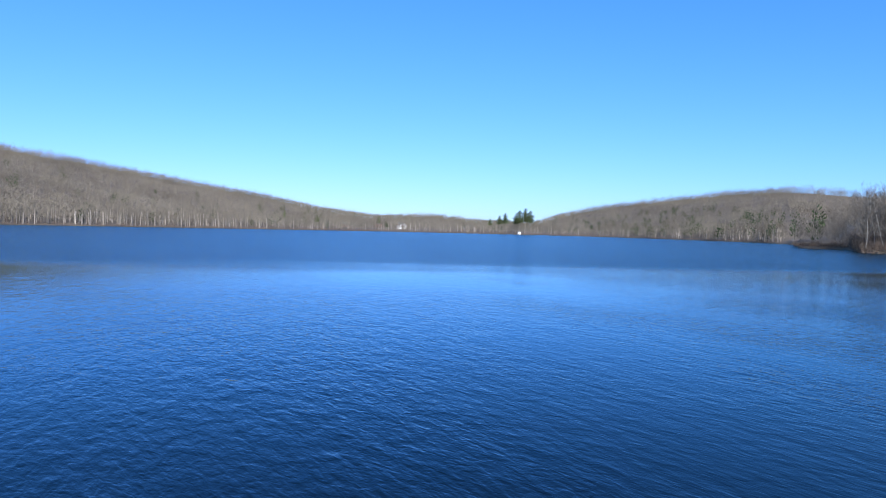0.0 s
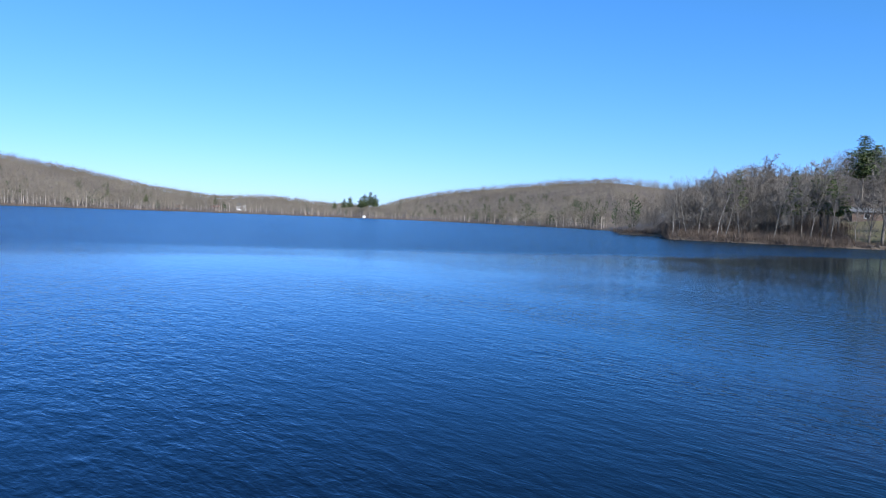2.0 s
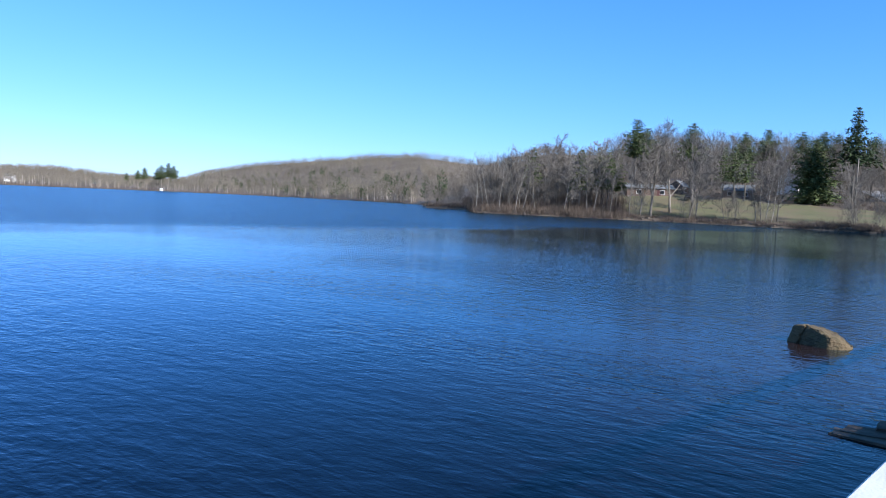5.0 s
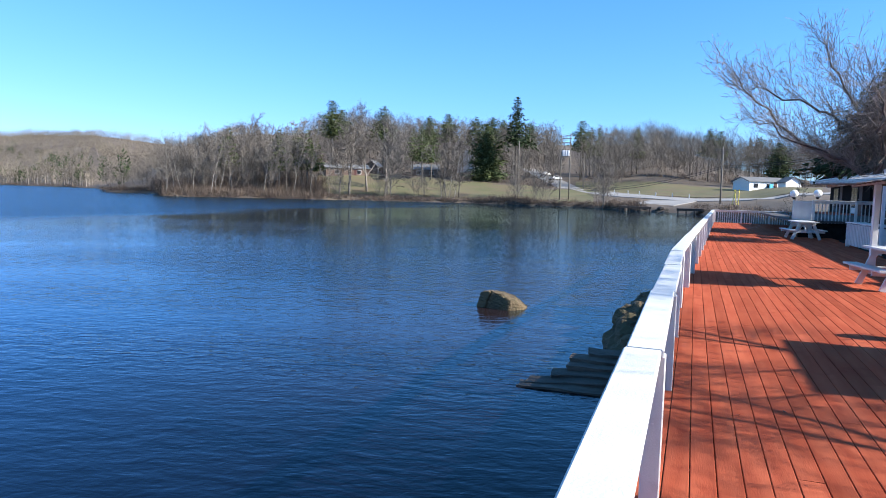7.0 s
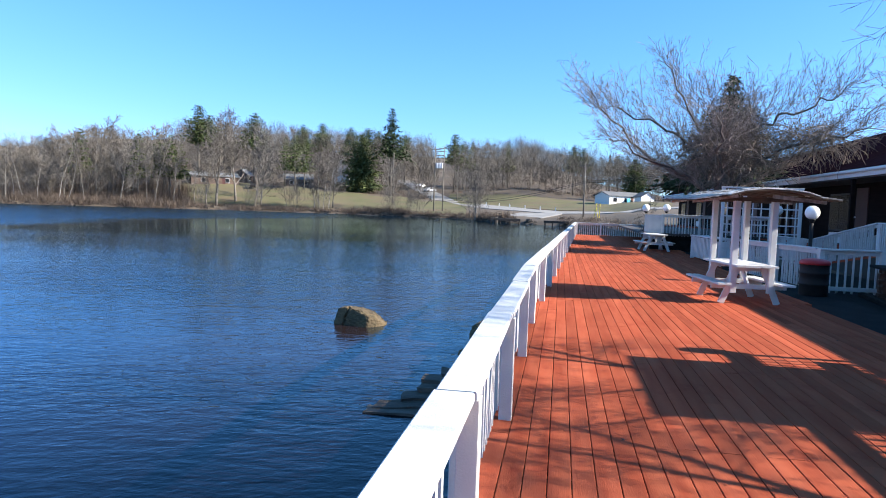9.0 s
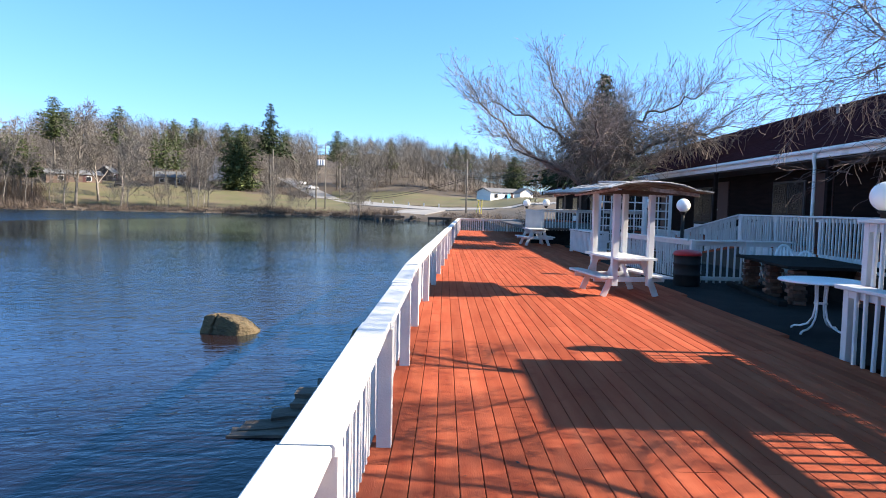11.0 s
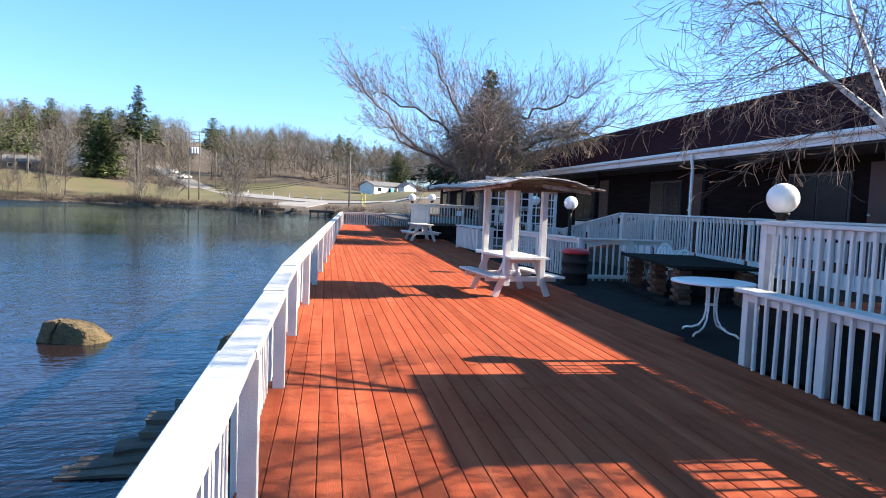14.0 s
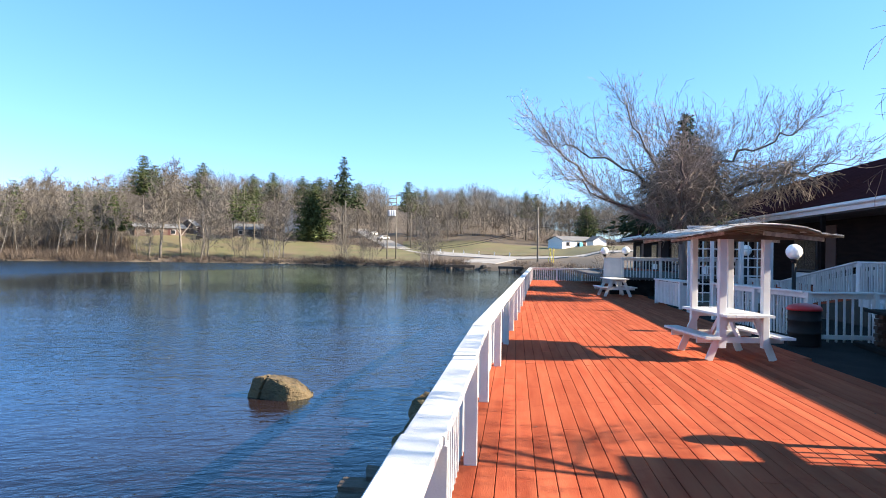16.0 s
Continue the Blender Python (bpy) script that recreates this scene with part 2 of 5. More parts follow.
M_FASCIA = surface("white_fascia", (0.62, 0.62, 0.63), (0.72, 0.72, 0.72), (2, 0.4, 6), 0.5, 0.1, 30, stain=(0.48, 0.47, 0.45), stain_scale=1.5)
M_SOFFIT = surface("grey_soffit", (0.045, 0.040, 0.041), (0.075, 0.068, 0.068), (3, 0.6, 3), 0.85)
M_GLASS = surface("dark_window_glass", (0.012, 0.014, 0.017), (0.02, 0.022, 0.026), (1, 1, 1), 0.2, 0, 10, spec=0.25)
M_GLOBE = surface("opal_globe", (0.80, 0.80, 0.79), (0.84, 0.84, 0.83), (3, 3, 3), 0.28, 0, 10)
M_GLOBE.node_tree.nodes["Principled BSDF"].inputs["Subsurface Weight"].default_value = 0.7
M_GLOBE.node_tree.nodes["Principled BSDF"].inputs["Subsurface Radius"].default_value = (0.3, 0.3, 0.28)
M_GLOBE.node_tree.nodes["Principled BSDF"].inputs["Subsurface Scale"].default_value = 0.5
M_BLACK = surface("black_iron", (0.012, 0.012, 0.013), (0.02, 0.02, 0.021), (6, 6, 6), 0.6, 0.1, 60, spec=0.2)
M_RED = surface("red_plastic_lid", (0.42, 0.012, 0.016), (0.52, 0.022, 0.025), (5, 5, 5), 0.4, 0.1, 60)
M_PLASTIC = surface("white_resin", (0.74, 0.76, 0.79), (0.8, 0.81, 0.83), (6, 6, 6), 0.35, 0.05, 60)
M_HOUSE_WHITE = surface("white_siding", (0.72, 0.72, 0.71), (0.8, 0.8, 0.79), (0.3, 0.3, 4), 0.7, 0.1, 6)
M_HOUSE_ROOF = surface("grey_shingle_roof", (0.11, 0.115, 0.12), (0.17, 0.175, 0.18), (0.6, 0.6, 0.6), 0.95, 0.2, 6, spec=0.1)
M_HOUSE_BROWN = surface("weathered_brown_siding", (0.085, 0.055, 0.043), (0.14, 0.10, 0.078), (0.5, 0.5, 3), 0.85, 0.2, 6)
M_TEAL = surface("turquoise_panel", (0.05, 0.36, 0.46), (0.08, 0.45, 0.55), (0.7, 0.7, 0.7), 0.6)
M_YELLOW = surface("yellow_marker", (0.62, 0.48, 0.06), (0.7, 0.55, 0.1), (3, 3, 3), 0.6)
M_DOOR = surface("dark_red_door", (0.05, 0.014, 0.012), (0.075, 0.022, 0.018), (2, 2, 2), 0.5, 0.1, 40)


# ---- mesh tools ----
class Geo:
    """Collects vertices and faces; each add is a separate island."""

    def __init__(self):
        self.v, self.f, self.n = [], [], 0

    def add(self, verts, faces):
        self.v.extend(verts)
        k = self.n
        self.f.extend([tuple(i + k for i in face) for face in faces])
        self.n += len(verts)
        return self

    def box(self, x0, x1, y0, y1, z0, z1, c=0.0, m=None):
        """A box; c cuts its long edges."""
        size = (x1 - x0, y1 - y0, z1 - z0)
        axis = size.index(max(size))
        c = min(c, 0.3 * min(size))
        lo, hi = (x0, y0, z0), (x1, y1, z1)
        a, b = [i for i in range(3) if i != axis]
        if c > 0:
            ring = [(lo[a] + c, lo[b]), (hi[a] - c, lo[b]), (hi[a], lo[b] + c), (hi[a], hi[b] - c),
                    (hi[a] - c, hi[b]), (lo[a] + c, hi[b]), (lo[a], hi[b] - c), (lo[a], lo[b] + c)]
        else:
            ring = [(lo[a], lo[b]), (hi[a], lo[b]), (hi[a], hi[b]), (lo[a], hi[b])]
        k, verts = len(ring), []
        for end in (lo[axis], hi[axis]):
            for p, q in ring:
                v = [0, 0, 0]
                v[axis], v[a], v[b] = end, p, q
                verts.append(tuple(m @ Vector(v)) if m else tuple(v))
        faces = [tuple(range(k))[::-1], tuple(range(k, 2 * k))]
        faces += [(i, (i + 1) % k, k + (i + 1) % k, k + i) for i in range(k)]
        if axis == 1:
            faces = [f[::-1] for f in faces]
        return self.add(verts, faces)

    def beam(self, p, q, w, h, c=0.004, up=(0, 0, 1)):
        """A rectangular bar from p to q, w wide and h high."""
        p, q = Vector(p), Vector(q)
        d = (q - p).normalized()
        side = d.cross(Vector(up))
        side = side.normalized() if side.length > 1e-6 else Vector((1, 0, 0))
        top = side.cross(d)
        m = Matrix((side, d, top)).transposed().to_4x4()
        m.translation = p
        return self.box(-w / 2, w / 2, 0, (q - p).length, -h / 2, h / 2, c, m)

    def tube(self, pts, radii, n=6, cap=True):
        pts = [Vector(p) for p in pts]
        verts, faces = [], []
        ref = None
        for i, p in enumerate(pts):
            d = (pts[min(i + 1, len(pts) - 1)] - pts[max(i - 1, 0)])
            d = d.normalized() if d.length > 1e-9 else Vector((0, 0, 1))
            if ref is None:
                ref = d.orthogonal().normalized()
            u = (ref - d * ref.dot(d))
            u = u.normalized() if u.length > 1e-6 else d.orthogonal().normalized()
            ref = u
            w = d.cross(u)
            r = radii[i]
            for k in range(n):
                a = 2 * math.pi * k / n
                verts.append(tuple(p + u * (r * math.cos(a)) + w * (r * math.sin(a))))
        for i in range(len(pts) - 1):
            for k in range(n):
                a, b = i * n + k, i * n + (k + 1) % n
                faces.append((a, b, b + n, a + n))
        if cap:
            faces.append(tuple(range(n))[::-1])
            faces.append(tuple(range((len(pts) - 1) * n, len(pts) * n)))
        return self.add(verts, faces)

    def lathe(self, profile, n=24, at=(0, 0, 0)):
        """Turn (radius, height) pairs round a vertical axis."""
        verts = [(at[0] + r * math.cos(2 * math.pi * k / n), at[1] + r * math.sin(2 * math.pi * k / n), at[2] + z)
                 for r, z in profile for k in range(n)]
        faces = [(i * n + k, i * n + (k + 1) % n, (i + 1) * n + (k + 1) % n, (i + 1) * n + k)
                 for i in range(len(profile) - 1) for k in range(n)]
        faces.append(tuple(range(n))[::-1])
        faces.append(tuple(range((len(profile) - 1) * n, len(profile) * n)))
        return self.add(verts, faces)

    def mesh(self, name, material, smooth=False):
        me = bpy.data.meshes.new(name)
        me.from_pydata([tuple(v) for v in self.v], [], self.f)
        me.materials.append(material)
        if smooth:
            me.polygons.foreach_set("use_smooth", [True] * len(me.polygons))
        me.update()
        return me


def part(name, geo, material=None, parent=None, label="", smooth=False):
    """One mesh object from a Geo or a ready mesh, under a thing."""
    me = geo if isinstance(geo, bpy.types.Mesh) else geo.mesh(name, material, smooth)
    ob = new(name, me)
    ob.parent = parent
    return tagged(ob, label)


def thing(name, label, category, at=(0, 0, 0), turn=0.0, group="", kind=""):
    ob = new(name)
    ob.matrix_basis = pose(at[0], at[1], at[2], 0, 0, turn)
    return tagged(ob, label, category, group, kind)


def solid(name, geo, material, label, category, kind="", smooth=False, group=""):
    """A thing that is one mesh."""
    return tagged(part(name, geo, material, None, label, smooth), "", category, group, kind)

# ---- ground, lake and hills ----
WATER_Z = -0.95
# bearing (degrees left of the deck's line) and distance of the shore
SHORE_B = [-180, -150, -90, -40, -14, -7, -4, 0, 4, 6, 9, 15, 25, 34, 41, 43.6, 44.4, 46, 47.6, 48.2, 50.5, 57, 62.5, 69, 75, 80, 89, 97, 108, 125, 150, 170, 180]
SHORE_R = [60, 9, 4.7, 7, 19, 48, 88, 108, 116, 124, 138, 146, 152, 154, 156, 158, 200, 205, 212, 370, 420, 540, 640, 655, 620, 585, 470, 400, 330, 260, 160, 90, 60]
# bearing, height of the bare ridge and its distance behind the shore
RIDGE_B = [-180, -30, -4, 8, 20, 36, 42, 46.7, 51.7, 56.8, 62, 65.5, 67.7, 72.6, 76.4, 81.3, 86, 91, 97.6, 103.5, 109, 130, 180]
RIDGE_Z = [6, 10, 14, 15, 15, 42, 46, 52, 55, 51, 42, 28, 13, 15, 21, 17, 25, 40, 51, 62, 69, 47, 6]


def shore(b):
    return np.interp(b, SHORE_B, SHORE_R)


def ground_height(x, y):
    x, y = np.asarray(x, float), np.asarray(y, float)
    r = np.hypot(x, y) + 1e-6
    b = np.degrees(np.arctan2(-x, y))
    d = r - shore(b)
    ridge = np.interp(b, RIDGE_B, RIDGE_Z)
    # bank step, then a lawn that climbs, then the woods behind it
    bank = WATER_Z + 0.60 * np.clip(d / 0.7, 0, 1) + 0.20 * np.clip(d / 8, 0, 1)
    steep = np.interp(b, [-180, -60, -12, -5, 0, 6, 12, 20, 29, 38, 44, 48, 180], [0.02, 0.02, 0.035, 0.04, 0.048, 0.058, 0.085, 0.13, 0.165, 0.12, 0.07, 0.03, 0.03])
    near_rise = steep * np.clip(d - 4, 0, 42) + 0.122 * np.clip((47 - b) / 9, 0, 1) * np.interp(b, [-180, -30, -14, -8, -3, 3], [0.2, 0.2, 0.3, 0.3, 0.5, 1.0]) * np.clip(d - 58, 0, 260)
    # hills across the lake start behind the far shore
    foot = np.where(b > 48.2, shore(b), 370.0)
    reach = 430.0
    hill = np.clip(r - foot - 15, 0, reach) / reach * ridge * np.clip((b - 30) / 12, 0, 1)
    roll = 0.9 * np.sin(x * 0.021 + 1.3) * np.sin(y * 0.017) * np.clip((d - 60) / 60, 0, 1)
    up = bank + np.maximum(near_rise, hill) + roll
    bed = WATER_Z - np.clip(-d * 0.12, 0.05, 4.0)
    return np.where(d > 0, up, bed)


def polar_sheet(name, material, radii, bearings, label, keep=None, lift=0.0):
    """A ground sheet over rings and bearings, following the terrain."""
    bb, rr = np.meshgrid(np.radians(bearings), radii)
    x, y = -rr * np.sin(bb), rr * np.cos(bb)
    z = ground_height(x, y) + lift
    verts = np.stack([x, y, z], -1).reshape(-1, 3)
    rows, cols = x.shape
    i, j = np.meshgrid(np.arange(rows - 1), np.arange(cols - 1), indexing="ij")
    a = (i * cols + j).ravel()
    quads = np.stack([a, a + cols, a + cols + 1, a + 1], -1)
    if keep is not None:
        mid = verts[quads].mean(1)
        quads = quads[keep(mid[:, 0], mid[:, 1])]
    me = bpy.data.meshes.new(name)
    me.from_pydata(verts.tolist(), [], quads.tolist())
    me.materials.append(material)
    me.polygons.foreach_set("use_smooth", [True] * len(me.polygons))
    me.update()
    ob = new(name, me)
    return tagged(ob, label, "ground", "", "structure")


RINGS = np.concatenate([[0.5], np.geomspace(4, 84, 70), np.geomspace(85, 300, 120), np.geomspace(305, 2600, 70)])
polar_sheet("ground", M_GROUND, RINGS, np.arange(-180, 180.1, 0.6), "brown leaf-littered ground and wooded hills round the lake")
LAWN_R = np.arange(118, 215, 2.0)
polar_sheet("lawn", M_LAWN, LAWN_R, np.arange(2, 33.1, 0.5), "mown spring lawn sloping down to the lake bank", lift=0.06,
            keep=lambda x, y: (lambda b, d: (d > 3.2 + 1.5 * np.sin(b * 2.1) + 2.5 * np.clip((b - 17) / 4, 0, 1)) & (d < 42 + 3 * np.sin(b * 1.5)) & (b > 8.0) & (b < 31.4))(np.degrees(np.arctan2(-x, y)), np.hypot(x, y) - shore(np.degrees(np.arctan2(-x, y)))))
polar_sheet("lawn", M_LAWN, np.arange(120, 260, 2.0), np.arange(-9, 9.6, 0.5), "pale roadside grass verge", lift=0.08,
            keep=lambda x, y: (lambda b, r: (r > 146 + 2.4 * b) & (r < 196 + 2.5 * b))(np.degrees(np.arctan2(-x, y)), np.hypot(x, y)))
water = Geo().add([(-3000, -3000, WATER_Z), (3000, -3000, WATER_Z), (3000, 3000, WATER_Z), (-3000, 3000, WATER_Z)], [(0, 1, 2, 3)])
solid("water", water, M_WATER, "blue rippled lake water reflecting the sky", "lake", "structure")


def at_bearing(b, r, lift=0.0):
    x, y = -r * math.sin(radians(b)), r * math.cos(radians(b))
    return Vector((x, y, float(ground_height(x, y)) + lift))


def ribbon(name, line, width, material, label, lift):
    """A road that follows the terrain along (bearing, distance) points."""
    pts = [Vector(at_bearing(b, r)) for b, r in line]
    fine = []
    for p, q in zip(pts, pts[1:]):
        k = max(2, int((q - p).length / 3))
        fine += [p.lerp(q, i / k) for i in range(k)]
    fine.append(pts[-1])
    g, verts, faces = Geo(), [], []
    for i, p in enumerate(fine):
        d = fine[min(i + 1, len(fine) - 1)] - fine[max(i - 1, 0)]
        s = Vector((d.y, -d.x, 0)).normalized()
        for o in (-width / 2, width / 2):
            e = p + s * o
            verts.append((e.x, e.y, float(ground_height(e.x, e.y)) + lift))
    n = len(fine)
    faces = [(2 * i, 2 * i + 1, 2 * i + 3, 2 * i + 2) for i in range(n - 1)]
    under = [(x, y, z - 0.5) for x, y, z in verts]
    faces += [(2 * i + 2, 2 * i, 2 * n + 2 * i, 2 * n + 2 * i + 2) for i in range(n - 1)]
    faces += [(2 * i + 1, 2 * i + 3, 2 * n + 2 * i + 3, 2 * n + 2 * i + 1) for i in range(n - 1)]
    g.add(verts + under, faces)
    return solid(name, g, material, label, "road", "structure")


ribbon("road", [(13.5, 262), (12.2, 236), (10.6, 208), (8.8, 184), (6.4, 162), (3.5, 147), (0, 136), (-4, 128), (-9, 122), (-16, 118)], 6.5, M_ROAD, "worn grey asphalt road curving down past the lake", 0.12)
ribbon("road", [(3.6, 120), (2.6, 126), (1.5, 134)], 9.0, M_ROAD, "pale gravel boat ramp between the docks", 0.10)

# ---- deck ----
BOARD = 0.14
DECK_BACK, DECK_FAR = -9.0, 45.0


def rail_x(y):
    """The line of the lakeside posts' inner faces."""
    return 0.0 if y < 9 else 0.037 * (y - 9)


def deck_edge(y):
    """The deck's landward edge."""
    return 4.72 + 0.035 * max(0.0, y - 7.5)


deck = thing("floor", "red-stained wooden deck boards with narrow dark gaps", "deck", kind="structure")
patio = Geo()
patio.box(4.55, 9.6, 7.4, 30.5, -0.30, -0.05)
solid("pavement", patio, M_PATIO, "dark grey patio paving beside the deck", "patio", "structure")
under = Geo()
for y in np.arange(DECK_BACK, DECK_FAR + 0.1, 0.6):
    under.box(rail_x(y) - 0.16, deck_edge(y) + 0.02, y - 0.02, y + 0.02, -0.21, -0.045)
for y in np.arange(DECK_BACK + 1, DECK_FAR, 2.4):
    for x in (rail_x(y) + 0.05, 2.4):
        under.box(x - 0.08, x + 0.08, y - 0.08, y + 0.08, -2.6, -0.2)
part("joists", under, M_JOIST, deck, "dark wooden joists and piles")


# ---- white railings ----
POST_W, BAL_W = 0.095, 0.036


def upright(name, w, d, z0, z1, material=M_WHITE):
    return Geo().box(-w / 2, w / 2, -d / 2, d / 2, z0, z1, 0.004).mesh(name, material)


BAL_CACHE = {}


def rail_section(p, q, height=0.80, cap_w=0.185, cap_t=0.042, inner=-1, post_end=False, base_drop=0.0, spacing=0.118, bottom=False, lean=0.03,
                 group="", label="white-painted wooden railing with square balusters", apron=True, wide=None):
    """One section from post p to post q: post, cap board, apron rail, balusters. inner: on which side of the line the posts stand."""
    p, q = Vector(p), Vector(q)
    run, length = q - p, (q - p).xy.length
    turn = math.degrees(math.atan2(-run.x, run.y))
    rise = run.z / length
    th = thing("railing", label, "railing", p, turn, group)
    key = ("post", round(height, 3))
    if key not in BAL_CACHE:
        BAL_CACHE[key] = upright("post", POST_W, POST_W, -0.02, height - cap_t, M_WHITE)
    ends = (0.0, length) if post_end else (0.0,)
    for y in ends:
        o = part("post", BAL_CACHE[key], None, th)
        o.location = (-inner * 0.0, y, rise * y)
        o.rotation_euler = (0, 0, random.uniform(-0.02, 0.02))
    off = -inner * lean
    bob = random.uniform(-0.006, 0.006)
    cap = Geo().beam((off, -0.05, height - cap_t / 2 + bob), (off + random.uniform(-0.012, 0.012), length - 0.055, height - cap_t / 2 + rise * length - bob), wide or cap_w, cap_t, 0.008)
    part("cap_board", cap, M_WHITE, th)
    if apron:
        part("top_rail", Geo().beam((off, POST_W / 2 + 0.002, height - cap_t - 0.047), (off, length - POST_W / 2 - 0.002, height - cap_t - 0.047 + rise * length), 0.036, 0.088, 0.003), M_WHITE, th)
    if bottom:
        part("bottom_rail", Geo().beam((off, POST_W / 2 + 0.002, 0.10), (off, length - POST_W / 2 - 0.002, 0.10 + rise * length), 0.036, 0.088, 0.003), M_WHITE, th)
    key = ("bal", round(height, 3), round(base_drop, 3))
    if key not in BAL_CACHE:
        BAL_CACHE[key] = upright("baluster", BAL_W, BAL_W, -base_drop, height - cap_t - 0.002)
    count = int((length - POST_W) / spacing)
    for i in range(count):
        y = (i + 0.5 + random.uniform(-0.05, 0.05)) * length / count
        if y < POST_W * 0.8 or y > length - POST_W * 0.8:
            continue
        o = part("baluster", BAL_CACHE[key], None, th)
        o.location = (off - inner * (0.0375 if apron else 0), y, rise * y)
        o.rotation_euler = (0, random.uniform(-0.012, 0.012), random.uniform(-0.04, 0.04))
    return th


POSTS = [-6.3, -4.1, -1.9, 0.25, 2.38, 4.52, 6.70, 8.82, 11.12, 13.45, 15.6, 17.8, 20.0, 22.3, 24.6, 26.9, 29.2, 31.5, 33.8, 36.1, 38.4, 40.7, 43.0, 45.0]
for a, b in zip(POSTS, POSTS[1:]):
    rail_section((rail_x(a) - POST_W / 2, a, 0), (rail_x(b) - POST_W / 2, b, 0), 0.80, inner=1, post_end=b == 45.0, base_drop=0.16, lean=0.053, cap_w=0.18, group="lakeside railing",
                 label="white-painted railing along the lake edge of the deck")
for a, b in ((1.35, 2.9), (2.9, 4.5), (4.5, 6.1)):
    rail_section((a, 45.05, 0), (b, 45.05, 0), 0.80, inner=1, post_end=b == 6.1, group="end railing", label="white-painted railing across the far end of the deck")
# landward railing of the main deck, close to the camera
LOW = [7.42, 6.32, 4.2, 2.0, -0.2]
for a, b in zip(LOW, LOW[1:]):
    rail_section((4.66, a, 0), (4.66, b, 0), 0.81, inner=-1, wide=0.24, post_end=b == -0.2, spacing=0.14, group="inner railing", label="white-painted low railing with a wide cap beside the red deck")
# raised deck and its railings
UP = 0.66
updeck = thing("floor", "raised red-stained wooden deck in front of the motel", "deck", kind="structure")
g = Geo()
for i in range(27):
    g.box(4.86 + i * BOARD, 4.86 + (i + 1) * BOARD - 0.006, -9, 7.6, UP - 0.04, UP, 0.003)
part("deck_board", g, M_DECK_FAR, updeck)["kind"] = "stuff"
part("skirt", Geo().box(4.90, 8.3, 7.50, 7.56, -0.05, UP - 0.045).box(4.88, 4.92, -9, 7.49, -0.05, UP - 0.045), M_SLAB, updeck)
walkway = thing("floor", "raised plank walkway along the motel porch", "walkway", kind="structure")
g = Geo()
for i in range(14):
    g.box(8.70 + i * BOARD, 8.70 + (i + 1) * BOARD - 0.006, -9, 60, UP - 0.04, UP, 0.003)
part("deck_board", g, M_DECK_FAR, walkway)["kind"] = "stuff"
part("skirt", Geo().box(8.72, 8.76, 7.6, 60, -0.06, UP - 0.045), M_JOIST, walkway)
HIGH = [7.6, 5.5, 3.4, 1.3, -0.8, -2.9]
for a, b in zip(HIGH, HIGH[1:]):
    rail_section((4.95, a, UP), (4.95, b, UP), 0.85, inner=-1, post_end=b == -2.9, base_drop=0.0, group="raised deck railing", label="white-painted railing of the raised deck")
for a, b in ((6.9, 8.6),):
    rail_section((a, 7.55, UP), (b, 7.55, UP), 0.85, inner=1, post_end=b == 8.6, base_drop=0.1, group="raised deck railing", label="white-painted railing across the raised deck's end")
WALK = [7.7, 9.6, 11.5, 13.4, 15.3, 17.3, 19.3]
for a, b in zip(WALK, WALK[1:]):
    rail_section((8.76, a, UP), (8.76, b, UP), 0.87, inner=1, post_end=b == 19.3, base_drop=0.16, group="walkway railing", label="white-painted railing of the raised porch walkway")
    part("kick_board", Geo().box(8.685, 8.71, a + 0.06, b - 0.06, UP - 0.24, UP + 0.02, 0.004), M_WHITE, walkway, "white-painted fascia board")
# ramp down from the walkway, two rails
for x in (8.76, 10.0):
    for a, b in ((19.4, 21.8), (21.8, 24.2)):
        za, zb = (UP * (1 - (v - 19.4) / 4.8) for v in (a, b))
        rail_section((x, a, za), (x, b, zb), 0.87, inner=1, post_end=b == 24.2, group="ramp railing", label="white-painted sloping railing of the ramp")
for a, b in ((24.4, 26.6), (26.6, 28.8)):
    rail_section((8.76, a, 0), (8.76, b, 0), 0.87, inner=1, post_end=b == 28.8, group="ramp railing", label="white-painted railing beyond the ramp")
part("ramp_board", Geo().add([(8.7, 19.3, UP), (10.1, 19.3, UP), (10.1, 24.2, 0.0), (8.7, 24.2, 0.0), (8.7, 19.3, UP - 0.06), (10.1, 19.3, UP - 0.06), (10.1, 24.2, -0.06), (8.7, 24.2, -0.06)],
                             [(0, 1, 2, 3), (7, 6, 5, 4), (0, 3, 7, 4), (1, 0, 4, 5), (2, 1, 5, 6), (3, 2, 6, 7)]), M_DECK_FAR, walkway)
# patio railing behind the barrel
rail_section((5.95, 15.45, -0.05), (7.2, 15.5, -0.05), 0.98, inner=1, spacing=0.13, bottom=True, group="patio railing", label="white-painted railing round the patio corner")
rail_section((7.2, 15.5, -0.05), (8.3, 15.6, -0.05), 0.98, inner=1, spacing=0.13, bottom=True, group="patio railing", label="white-painted railing round the patio corner")
for a, b in (((5.35, 19.6), (5.65, 17.5)), ((5.65, 17.5), (5.93, 15.5))):
    rail_section((*a, 0), (*b, 0), 0.93, inner=1, group="patio railing", label="white-painted railing between deck and patio")

